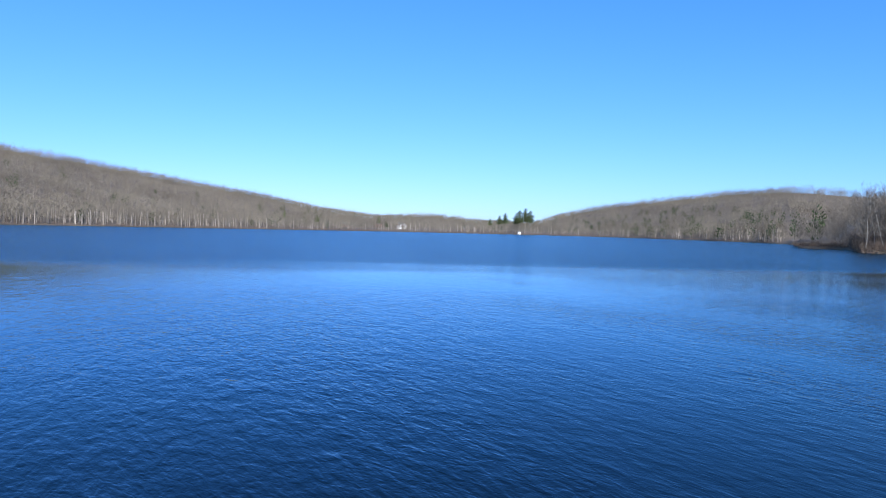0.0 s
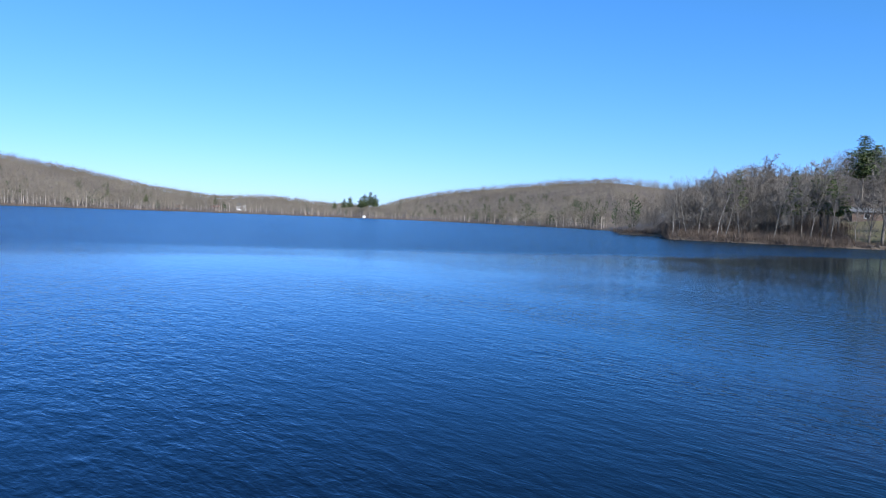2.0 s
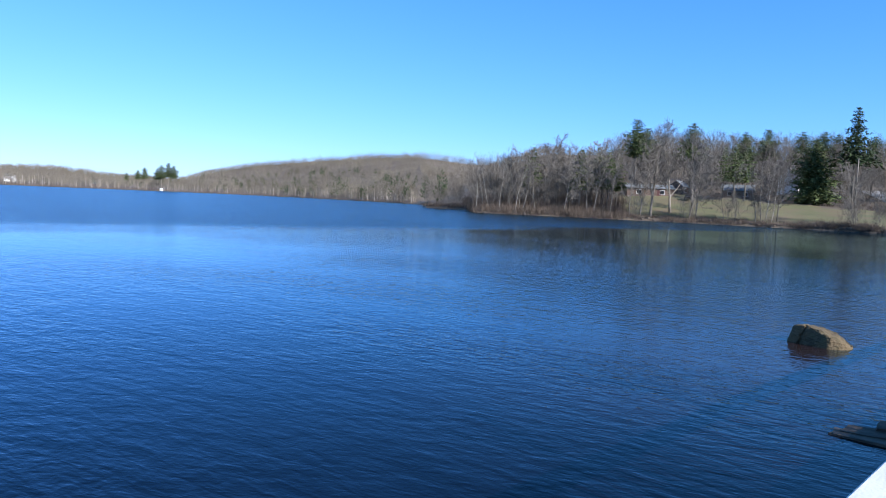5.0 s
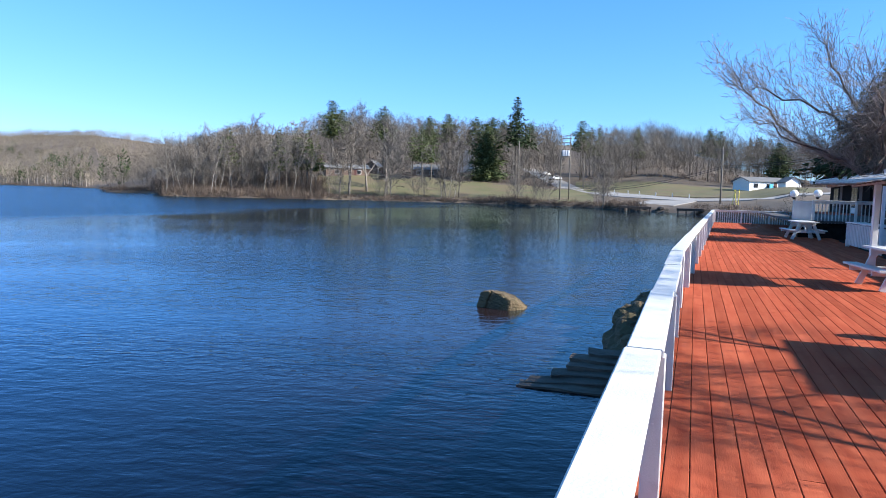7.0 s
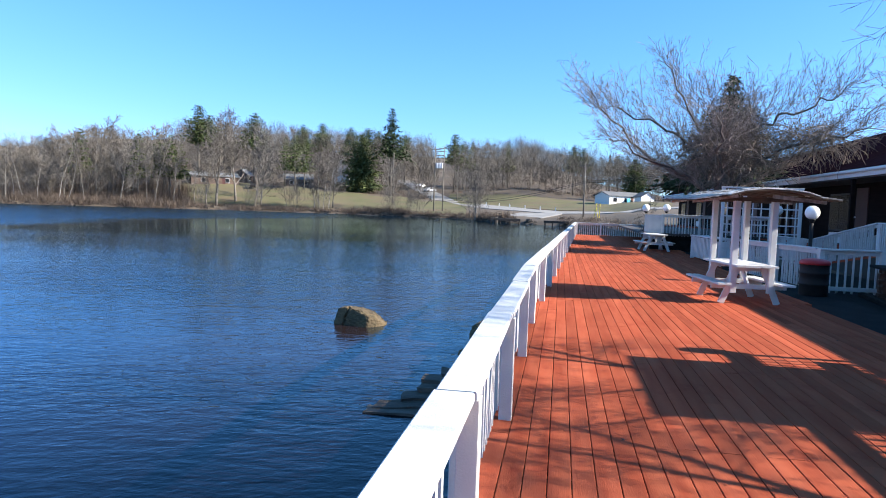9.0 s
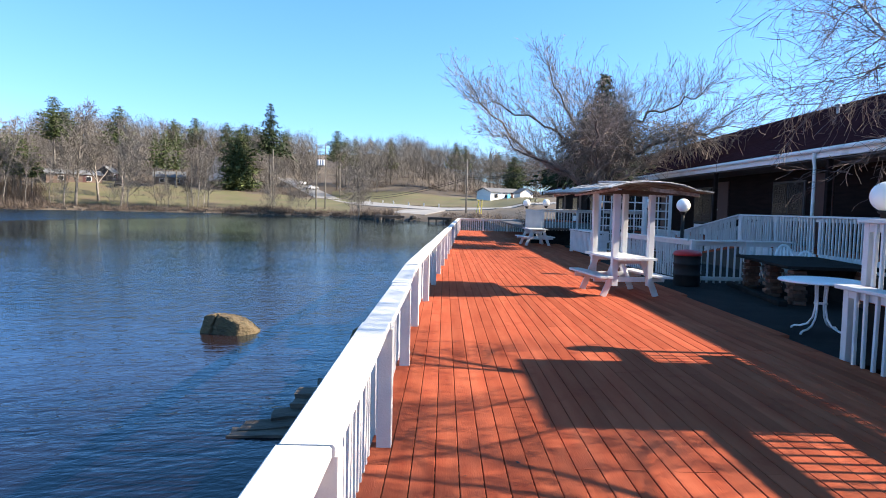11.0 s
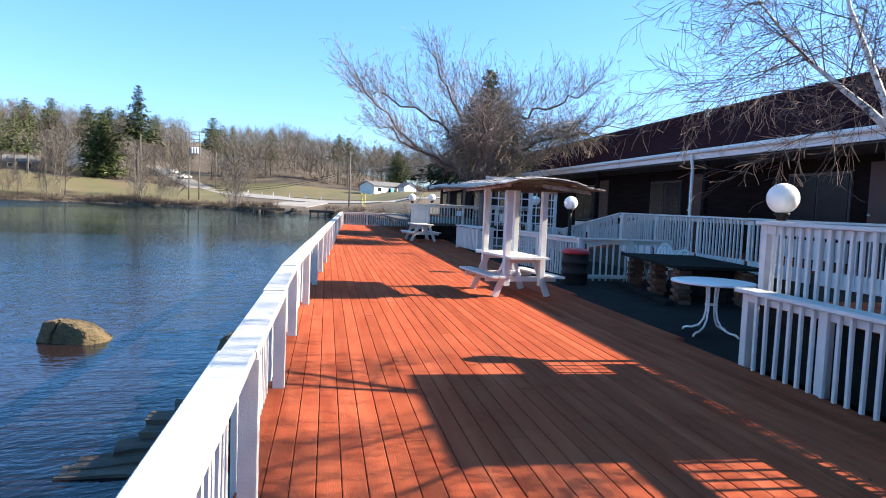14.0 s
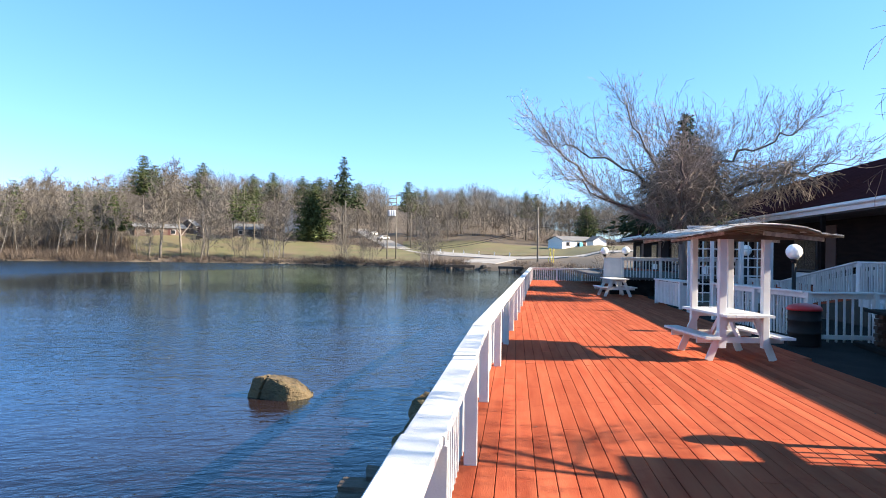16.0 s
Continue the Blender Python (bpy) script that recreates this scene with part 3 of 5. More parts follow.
# terrace beyond, with white skirt panels
terrace = thing("floor", "raised white-skirted terrace at the far end of the patio", "terrace", kind="structure")
part("slab", Geo().box(3.95, 9.6, 30.05, 44.6, 0.62, 0.72), M_SOFFIT, terrace, "grey weathered terrace floor")
part("panel", Geo().box(3.9, 4.62, 29.96, 30.04, 0.45, 1.52, 0.01), M_WHITE, terrace, "solid white-painted panel")
# black sheet in place of the shade below the terrace floor
part("panel", Geo().box(4.2, 9.5, 30.3, 30.4, -0.3, 0.615), M_SLAB, terrace, "black panel standing in for the shaded space under the terrace")
for x in (4.62, 6.1, 7.6):
    part("post", Geo().box(x - 0.05, x + 0.05, 30.06, 30.16, -0.06, 0.618, 0.005), M_WHITE, terrace)
for a, b in ((4.68, 6.2), (6.2, 7.7), (7.7, 9.2)):
    rail_section((a, 30.02, 0.73), (b, 30.02, 0.73), 0.82, inner=1, post_end=b == 9.2, base_drop=0.12, group="terrace railing", label="white-painted railing of the raised terrace")
# ---- motel building ----
def motel():
    b = thing("motel", "long single-storey brown motel with a covered porch", "building")
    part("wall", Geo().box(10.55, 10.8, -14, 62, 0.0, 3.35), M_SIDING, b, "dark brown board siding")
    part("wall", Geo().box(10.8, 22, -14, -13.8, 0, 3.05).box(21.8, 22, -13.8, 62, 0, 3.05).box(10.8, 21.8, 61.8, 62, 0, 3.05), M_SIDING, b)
    # roof: one sheet, stepped at every shingle course, turned down behind the ridge; the ridge's unseen near end is
    # raised to slant its shade on the deck
    n, stations = 30, [(-14.5, 6.90), (7.4, 6.82), (10.3, 6.55), (12.9, 6.32), (13.4, 6.0), (62.5, 6.0)]
    verts, faces = [], []
    for y, top in stations:
        eave, ridge = Vector((9.2, 0, 3.12)), Vector((16.0, 0, top))
        line = []
        for i in range(n):
            p, q = eave.lerp(ridge, i / n), eave.lerp(ridge, (i + 1) / n)
            line += [(p.x, p.z + 0.003), (q.x, q.z)]
        line += [(22.8, 3.1), (22.8, 3.0), (16.0, top - 0.12), (9.2, 3.0)]
        verts += [(x, y, z) for x, z in line]
    k, m = len(line), len(stations)
    faces = [tuple(range(k)), tuple(range((m - 1) * k, m * k))[::-1]]
    faces += [(j * k + i, (j + 1) * k + i, (j + 1) * k + (i + 1) % k, j * k + (i + 1) % k) for j in range(m - 1) for i in range(k)]
    g = Geo().add(verts, faces)
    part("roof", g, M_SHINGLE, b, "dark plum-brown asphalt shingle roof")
    part("fascia", Geo().box(9.12, 9.17, -14.5, 62.5, 2.90, 3.12, 0.006), M_FASCIA, b, "white painted fascia board")
    part("gutter", Geo().tube([(9.06, -14.5, 3.08), (9.06, 62.5, 3.08)], [0.055, 0.055], 10), M_FASCIA, b, "white metal gutter")
    part("soffit", Geo().box(9.18, 10.55, -14.4, 62.4, 2.86, 2.89), M_SOFFIT, b)
    for y in (-3.0, 3.0, 9.4, 15.9, 22.4, 28.9, 35.4, 42):
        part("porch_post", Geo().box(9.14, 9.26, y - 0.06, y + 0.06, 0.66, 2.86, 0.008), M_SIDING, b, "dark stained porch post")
    for y in (2.2, 16.35, 29.4):
        part("downspout", Geo().tube([(9.06, y, 3.05), (9.06, y, 2.92), (9.08, y, 2.80), (9.10, y, 2.70), (9.10, y, 0.7)], [0.04] * 5, 8), M_FASCIA, b, "white metal downspout")
    part("vent_cap", Geo().lathe([(0.05, -0.2), (0.05, 0.1), (0.12, 0.12), (0.12, 0.2), (0.03, 0.25)], 12, (14.0, 24.0, 5.25)), M_STEEL, b, "round metal roof vent")
    for i, y in enumerate(np.arange(-8, 58, 6.5)):
        d = part("door", Geo().box(10.51, 10.549, y, y + 0.92, 0.66, 2.70, 0.006), M_DOOR, b, "dark red room door")
        part("door_handle", Geo().lathe([(0.03, 0), (0.035, 0.02), (0.02, 0.05)], 10, (10.48, y + 0.84, 1.66)), M_STEEL, d)
        w = part("window", Geo().box(10.50, 10.549, y + 1.35, y + 3.2, 1.15, 2.55, 0.004), M_SOFFIT, b)
        part("pane", Geo().box(10.485, 10.499, y + 1.41, y + 2.25, 1.21, 2.49), M_GLASS, w)
        part("pane", Geo().box(10.485, 10.499, y + 2.30, y + 3.14, 1.21, 2.49), M_GLASS, w)
        part("sill_panel", Geo().box(10.52, 10.549, y + 1.35, y + 3.2, 0.70, 1.10), M_FASCIA if i % 2 else M_SOFFIT, b, "pale panel below the window")
    return b


motel()


# ---- picnic tables and the shelter over one ----
def picnic_table(at, turn, label, group=""):
    t = thing("picnic_table", label, "picnic table", at, turn, group)
    L = 1.7
    for i in range(5):
        x = -0.36 + i * 0.146
        part("top_board", Geo().box(x, x + 0.138, -L / 2, L / 2, 0.675, 0.713, 0.004), M_WHITE, t)
    for s in (-1, 1):
        for k in (0, 1):
            x = s * (0.49 + 0.125 * k) - 0.058
            part("seat_board", Geo().box(x, x + 0.116, -L / 2, L / 2, 0.352, 0.39, 0.004), M_WHITE, t)
    for y in (-0.50, 0.50):
        part("seat_support", Geo().box(-0.67, 0.67, y - 0.019, y + 0.019, 0.264, 0.35, 0.004), M_WHITE, t)
        part("top_support", Geo().box(-0.34, 0.34, y - 0.019, y + 0.019, 0.586, 0.673, 0.004), M_WHITE, t)
        for s in (-1, 1):
            yy = y + (0.04 if y > 0 else -0.04)
            part("leg", Geo().beam((s * 0.50, yy, 0.0), (s * 0.22, yy, 0.665), 0.11, 0.038, 0.004, up=(0, 1, 0)), M_WHITE, t)
        part("brace", Geo().beam((0, y - math.copysign(0.02, y), 0.31), (0, y - math.copysign(0.38, y), 0.66), 0.038, 0.085, 0.003), M_WHITE, t)
    return t


TABLE_AT, TABLE_TURN = (3.60, 12.85, 0), 8.0
picnic_table(TABLE_AT, TABLE_TURN, "white-painted wooden picnic table under a shelter on the deck", "picnic tables")
picnic_table((4.18, 28.9, 0), 6.0, "white-painted wooden picnic table in the sun on the deck", "picnic tables")


def shelter(at, turn, label):
    """Posts on the table's cross bars, a trellis at the back and a sagging board roof with a raised middle."""
    s = thing("table_shelter", label, "shelter", at, turn)
    for x, y, w in ((-0.32, -0.575, 0.11), (0.345, -0.575, 0.10), (-0.275, 0.575, 0.095), (0.335, 0.575, 0.095)):
        part("post", Geo().box(x - w / 2, x + w / 2, y - 0.05, y + 0.05, 0.20, 1.90, 0.005), M_WHITE, s)
    for y in (-0.66, 0.66):
        part("beam", Geo().beam((-0.80, y, 1.872), (0.90, y, 1.872), 0.04, 0.07), M_LINING, s, "brown beam")
    rng = random.Random(4)
    # raised middle: overlapping warped boards
    for i in range(13):
        y = -1.10 + i * 0.182
        g, under = Geo(), Geo()
        crown = 0.035 * math.sin(i * 1.1)
        dz = rng.uniform(-0.012, 0.012)
        pts = [(-0.66, 1.935), (-0.42, 2.01 + crown * 0.7), (-0.05, 2.05 + crown * 0.5), (0.35, 2.045 + dz), (0.62, 2.01 + dz), (0.80, 1.955 + dz)]
        for (xa, za), (xb, zb) in zip(pts, pts[1:]):
            g.beam((xa - 0.01, y, za), (xb + 0.01, y + rng.uniform(-0.01, 0.01), zb), 0.19, 0.016, 0.004)
            under.beam((xa - 0.02, y - 0.005, za - 0.021), (xb + 0.02, y - 0.005, zb - 0.021), 0.175, 0.022, 0.003)
        part("roof_board", g, M_ROOFBOARD, s)
        part("lining", under, M_LINING, s, "brown lining boards")
    # lower wings on both sides
    for side, x0, x1, z0, z1 in ((-1, -0.62, -1.18, 1.945, 1.86), (1, 0.72, 1.27, 1.955, 1.92)):
        for i in range(8):
            f = i / 8
            xa, xb = x0 + (x1 - x0) * f, x0 + (x1 - x0) * (f + 1.08 / 8)
            za, zb = z0 + (z1 - z0) * f, z0 + (z1 - z0) * (f + 1.08 / 8)
            half = 1.07 - 0.05 * f
            m = (xa + xb) / 2
            part("roof_board", Geo().beam((m, -half + rng.uniform(-0.04, 0.04), (za + zb) / 2 - 0.02 * f), (m, half + rng.uniform(-0.04, 0.04), (za + zb) / 2 + 0.01), abs(xb - xa), 0.016, 0.004), M_ROOFBOARD, s)
            part("lining", Geo().beam((m, -half + 0.02, (za + zb) / 2 - 0.02 * f - 0.022), (m, half - 0.02, (za + zb) / 2 - 0.012), abs(xb - xa), 0.02, 0.003), M_LINING, s, "brown lining boards")
    for y in (-1.0, 1.0):
        part("rafter", Geo().beam((-1.12, y * 0.62, 1.81), (-0.4, y * 0.8, 1.92), 0.03, 0.06), M_ROOFBOARD, s)
        part("rafter", Geo().beam((0.2, y * 0.8, 1.93), (1.21, y * 0.62, 1.855), 0.03, 0.06), M_ROOFBOARD, s)
    return s


shelter(TABLE_AT, TABLE_TURN, "white timber shelter with weathered board roof over the picnic table")

# tall garden trellis standing behind the planter bench
screen = thing("garden_trellis", "tall white-painted square trellis screen beside the patio", "trellis", (5.2, 21.5, 0.0), -3)
for x in (0.0, 0.62, 1.42, 2.2):
    part("post", Geo().box(x - 0.045, x + 0.045, -0.045, 0.045, -0.05, 2.42, 0.005), M_WHITE, screen)
part("top_rail", Geo().box(-0.06, 2.26, -0.05, 0.05, 2.425, 2.475, 0.005), M_WHITE, screen)
for i in range(9):
    x = 0.13 + i * 0.243
    part("lath", Geo().box(x - 0.017, x + 0.017, -0.012, 0.0, 0.28, 2.42), M_WHITE, screen)
for i in range(9):
    z = 0.32 + i * 0.25
    part("lath", Geo().box(0.0, 2.2, 0.001, 0.013, z - 0.017, z + 0.017), M_WHITE, screen)

# unseen flat canopy beside the motel, added to cast the deck's straight-edged shade
can = thing("porch_canopy", "unseen flat canopy on white posts, added to shade the deck", "canopy", (0, 0, 0))
part("roof", Geo().box(6.47, 8.72, 4.94, 7.09, 2.96, 3.06, 0.01), M_SHINGLE, can)
for x, y in ((6.60, 5.06), (6.60, 6.97)):
    part("post", Geo().box(x - 0.05, x + 0.05, y - 0.05, y + 0.05, UP, 2.958, 0.005), M_WHITE, can)


# ---- lamps ----
def globe_lamp(at, ball_z, label, r=0.16, pole=True):
    t = thing("globe_lamp", label, "lamp", at, 0, "globe lamps")
    top = ball_z - at[2] - r
    if pole:
        part("pole", Geo().tube([(0, 0, 0), (0, 0, 0.12), (0, 0, 0.14), (0, 0, top - 0.05)], [0.09, 0.085, 0.045, 0.04], 12), M_BLACK, t, "black iron pole", True)
    part("collar", Geo().lathe([(0.05, top - 0.075), (0.05, top - 0.03), (0.078, top - 0.015), (0.082, top + 0.006), (0.06, top + 0.012)], 20), M_BLACK, t, "black collar", True)
    prof = [(r * math.sin(a), top + r - r * math.cos(a)) for a in np.linspace(0.35, math.pi - 0.02, 18)]
    part("globe", Geo().lathe(prof, 32), M_GLOBE, t, "white opal globe", True)
    return t


globe_lamp((5.98, 16.25, -0.05), 1.71, "white globe lamp on a black iron pole by the patio railing")
globe_lamp((7.05, 22.4, -0.05), 1.80, "white globe lamp on a black iron pole behind the trellis")
globe_lamp((4.80, 30.02, 1.55), 1.83, "white globe lamp on the terrace corner post", 0.16, False)
globe_lamp((3.93, 30.0, 1.52), 1.80, "white globe lamp on the end of the white panel", 0.16, False)
globe_lamp((5.14, 7.66, 1.50), 1.765, "large white globe lamp on the raised deck's corner post", 0.165, False)


# ---- trash barrel ----
def barrel(at):
    t = thing("trash_barrel", "black trash barrel with a red domed lid by the railing", "trash can", at)
    part("drum", Geo().lathe([(0.27, 0), (0.28, 0.02), (0.28, 0.22), (0.295, 0.235), (0.295, 0.26), (0.28, 0.275), (0.28, 0.45), (0.295, 0.465), (0.295, 0.49), (0.28, 0.505), (0.28, 0.66), (0.29, 0.67)], 28), M_BLACK, t, "", True)
    part("lid", Geo().lathe([(0.30, 0.66), (0.30, 0.70), (0.27, 0.74), (0.20, 0.77), (0.08, 0.785), (0.02, 0.787)], 28), M_RED, t, "red domed plastic lid", True)
    return t


barrel((5.62, 14.85, -0.05))


# ---- round garden table ----
def round_table(at):
    t = thing("garden_table", "round white metal garden table with curved legs on the patio", "table", at)
    prof = [(0.02, 0.705), (0.50, 0.70), (0.535, 0.69), (0.545, 0.70), (0.54, 0.72), (0.50, 0.726), (0.02, 0.728)]
    part("tabletop", Geo().lathe(prof, 48), M_PLASTIC, t, "", True)
    for k in range(4):
        a = k * math.pi / 2 + 0.5
        c, s = math.cos(a), math.sin(a)
        line = [(0.09, 0.70), (0.075, 0.5), (0.075, 0.33), (0.10, 0.2), (0.17, 0.10), (0.27, 0.055), (0.36, 0.045), (0.40, 0.02), (0.405, 0.0)]
        part("leg", Geo().tube([(r * c, r * s, z) for r, z in line], [0.014] * len(line), 8), M_PLASTIC, t, "", True)
    part("ring", Geo().tube([(0.08 * math.cos(a), 0.08 * math.sin(a), 0.40) for a in np.linspace(0, 2 * math.pi, 17)], [0.009] * 17, 6), M_PLASTIC, t, "", True)
    return t


round_table((5.45, 9.35, -0.05))


# ---- brick fire pit with a dark slab ----
def fire_pit(at, turn):
    t = thing("brick_barbecue", "dark brick barbecue pit with a black stone slab", "barbecue", at, turn)
    brick = Geo().box(-0.105, 0.105, -0.05, 0.05, -0.031, 0.031, 0.004).mesh("brick", M_BRICK)
    rng = random.Random(2)
    for px, py in ((-0.55, -1.55), (-0.55, -0.35), (-0.55, 1.0), (0.6, -1.55), (0.6, 1.0)):
        for c in range(9):
            for k in (-1, 0, 1):
                o = part("brick", brick, None, t)
                flip = c % 2
                o.location = (px + (k * 0.107 if flip else rng.uniform(-0.02, 0.02)), py + (rng.uniform(-0.012, 0.012) if flip else k * 0.107), 0.035 + c * 0.068)
                o.rotation_euler = (0, 0, (1.5708 if flip else 0) + rng.uniform(-0.04, 0.04))
    part("slab", Geo().box(-0.8, 0.85, -1.8, 1.3, 0.645, 0.70, 0.01), M_SLAB, t, "black stone slab")
    part("back", Geo().box(0.35, 0.5, -1.4, 0.85, 0.0, 0.64), M_SLAB, t)
    part("kerb", Geo().box(-0.95, -0.8, -1.9, 1.4, 0.0, 0.09, 0.01), M_SLAB, t, "low dark kerb")
    return t


fire_pit((7.35, 13.6, -0.05), -8)


def resin_chair(at, turn, label):
    """A moulded resin armchair with an arched back."""
    t = thing("garden_chair", label, "chair", at, turn, "garden chairs")
    m = pose(0, 0, 0)
    g = Geo()
    g.box(-0.24, 0.24, -0.24, 0.24, 0.40, 0.425, 0.01, m)
    part("seat", g, M_PLASTIC, t)
    for i in range(5):
        x = -0.18 + i * 0.09
        part("back_slat", Geo().tube([tuple(m @ Vector((x, 0.24, 0.42))), tuple(m @ Vector((x, 0.31, 0.70))), tuple(m @ Vector((x * 0.9, 0.36, 1.0 - 1.6 * x * x)))], [0.036, 0.034, 0.028], 6), M_PLASTIC, t, "", True)
    part("back_rim", Geo().tube([tuple(m @ Vector((0.25 * math.cos(a), 0.26 + 0.11 * math.sin(a), 0.45 + 0.60 * math.sin(a)))) for a in np.linspace(0, math.pi, 12)], [0.032] * 12, 8), M_PLASTIC, t, "", True)
    for sx in (-1, 1):
        part("arm", Geo().tube([tuple(m @ Vector((sx * 0.26, 0.24, 0.66))), tuple(m @ Vector((sx * 0.28, 0, 0.65))), tuple(m @ Vector((sx * 0.27, -0.24, 0.6))), tuple(m @ Vector((sx * 0.25, -0.26, 0.42)))], [0.022] * 4, 8), M_PLASTIC, t, "", True)
        for sy in (-1, 1):
            part("leg", Geo().tube([tuple(m @ Vector((sx * 0.22, sy * 0.22, 0.41))), tuple(m @ Vector((sx * 0.26, sy * 0.27, 0.0)))], [0.022, 0.016], 8), M_PLASTIC, t, "", True)
    return t


for x, y, a, tilt, low in ((7.46, 15.08, 14, -22, 0.06), (7.94, 15.05, -6, 0, 0.0), (8.36, 15.05, -24, -24, 0.06)):
    seat = resin_chair((x, y, -0.05), a, "white resin garden chair behind the brick barbecue" if not tilt else "white resin garden chair tipped back against the railing")
    seat.matrix_basis = pose(x, y, -0.05 + low, 0, 0, a) @ pose(0, 0, 0, tilt) @ Matrix.Scale(0.87, 4)

# ---- small white bench box on the deck's landward side ----
box = thing("planter_bench", "white-painted slatted box bench at the deck's landward edge", "bench", (5.35, 23.9, 0), 4)
for x, y in ((-0.2, -1.3), (0.25, -1.3), (-0.2, 1.3), (0.25, 1.3)):
    part("post", Geo().box(x - 0.05, x + 0.05, y - 0.05, y + 0.05, 0, 0.80, 0.004), M_WHITE, box)
part("top_board", Geo().box(-0.28, 0.33, -1.4, 1.4, 0.80, 0.84, 0.006), M_WHITE, box)
part("panel", Geo().box(-0.145, 0.195, -1.34, -1.30, 0.08, 0.72), M_WHITE, box)
for i in range(16):
    part("slat", Geo().box(-0.23, -0.205, -1.2 + i * 0.16, -1.11 + i * 0.16, 0.06, 0.78), M_WHITE, box)


# ---- rocks ----
def rock(name, at, size, seed, material, label, cuts=5, rough=0.22, flat=0.0, turn=0.0, profile=None, fine=4):
    bm = bmesh.new()
    bmesh.ops.create_icosphere(bm, subdivisions=fine, radius=1.0)
    rng = random.Random(seed)
    planes = []
    for _ in range(cuts * 2):
        d = Vector((rng.uniform(-1, 1), rng.uniform(-1, 1), rng.uniform(-0.4, 1))).normalized()
        planes.append((d, rng.uniform(0.62, 0.85)))
    for v in bm.verts:
        p = v.co.copy()
        for d, lim in planes:
            over = p.dot(d) - lim
            if over > 0:
                p -= d * over * 0.92
        n = noise.fractal(p * 1.7 + Vector((seed, 0, 0)), 0.9, 2.1, 5)
        p += p.normalized() * n * rough * 0.35
        if flat and p.z > flat:
            p.z = flat + (p.z - flat) * 0.2
        v.co = Vector((p.x * size[0], p.y * size[1], p.z * size[2]))
        if profile:
            # a wedge: the crest is cut along a line, with a split near its blunt end
            top = float(np.interp(v.co.x, profile[0], profile[1])) - 0.20 * max(0.0, abs(v.co.y) - 0.2)
            bump = 0.03 * noise.fractal(v.co * 7, 0.9, 2.1, 4)
            if v.co.z > top:
                v.co.z = top + bump
            split = abs(v.co.x + 0.36 - 0.35 * v.co.z)
            if split < 0.018 and v.co.y < 0.1:
                v.co.y += 0.05
                v.co.z -= 0.02
    me = bpy.data.meshes.new(name)
    bm.to_mesh(me)
    bm.free()
    me.materials.append(material)
    ob = new(name, me)
    ob.matrix_basis = pose(*at, 0, 0, turn)
    return tagged(ob, label, "rock")


rock("boulder", (-3.76, 12.98, -0.97), (0.56, 0.50, 0.95), 11, M_ROCK, "brown mossy wedge-shaped boulder standing in the lake", 5, 0.16, turn=18,
     profile=((-0.54, -0.46, -0.33, -0.2, 0.05, 0.27, 0.42, 0.52), (0.26, 0.34, 0.365, 0.355, 0.32, 0.25, 0.15, 0.05)), fine=5)
rng = random.Random(31)
for i in range(6):
    x0, y0 = -2.03 + 0.095 * i + rng.uniform(-0.04, 0.04), 7.2 + 0.215 * i
    bm = bmesh.new()
    bmesh.ops.create_cube(bm, size=1.0)
    bmesh.ops.subdivide_edges(bm, edges=bm.edges[:], cuts=4, use_grid_fill=True)
    for v in bm.verts:
        v.co = Vector((v.co.x * (1.25, 1.3, 1.05, 0.9, 0.95, 0.75)[i], v.co.y * (0.24 + 0.03 * (i % 3)), v.co.z * 0.15))
        v.co += Vector((noise.noise(v.co * 6 + Vector((i, 0, 0))), noise.noise(v.co * 6 + Vector((0, i, 5))), 0.4 * noise.noise(v.co * 5 + Vector((0, 7, i))))) * 0.045
    me = bpy.data.meshes.new("stone_slab")
    bm.to_mesh(me)
    bm.free()
    me.materials.append(M_STEP)
    slab = tagged(new("stone_slab", me), "flat dark stone slab stepping out of the water at the deck's foot", "stone", "slabs at the water")
    slab.matrix_basis = pose(x0 + 0.75, y0 + 0.15, -0.985 + 0.05 * i + rng.uniform(-0.01, 0.01), rng.uniform(-3, 3) + 3, rng.uniform(-3, 3) - 2, rng.uniform(-5, 5) + 4)
for x, y, z, sx, sy, sz, sd in ((-0.72, 9.6, -0.72, 0.45, 0.6, 0.42, 21), (-0.75, 10.7, -0.62, 0.42, 0.6, 0.40, 22), (-0.45, 8.9, -0.8, 0.5, 0.6, 0.35, 23), (-0.55, 12.0, -0.7, 0.45, 0.7, 0.4, 24), (-0.45, 13.2, -0.7, 0.4, 0.6, 0.35, 26)):
    rock("shore_rock", (x, y, z), (sx, sy, sz), sd, M_ROCK, "rough mossy rock along the deck's foot", 6, 0.5, turn=sd * 17)
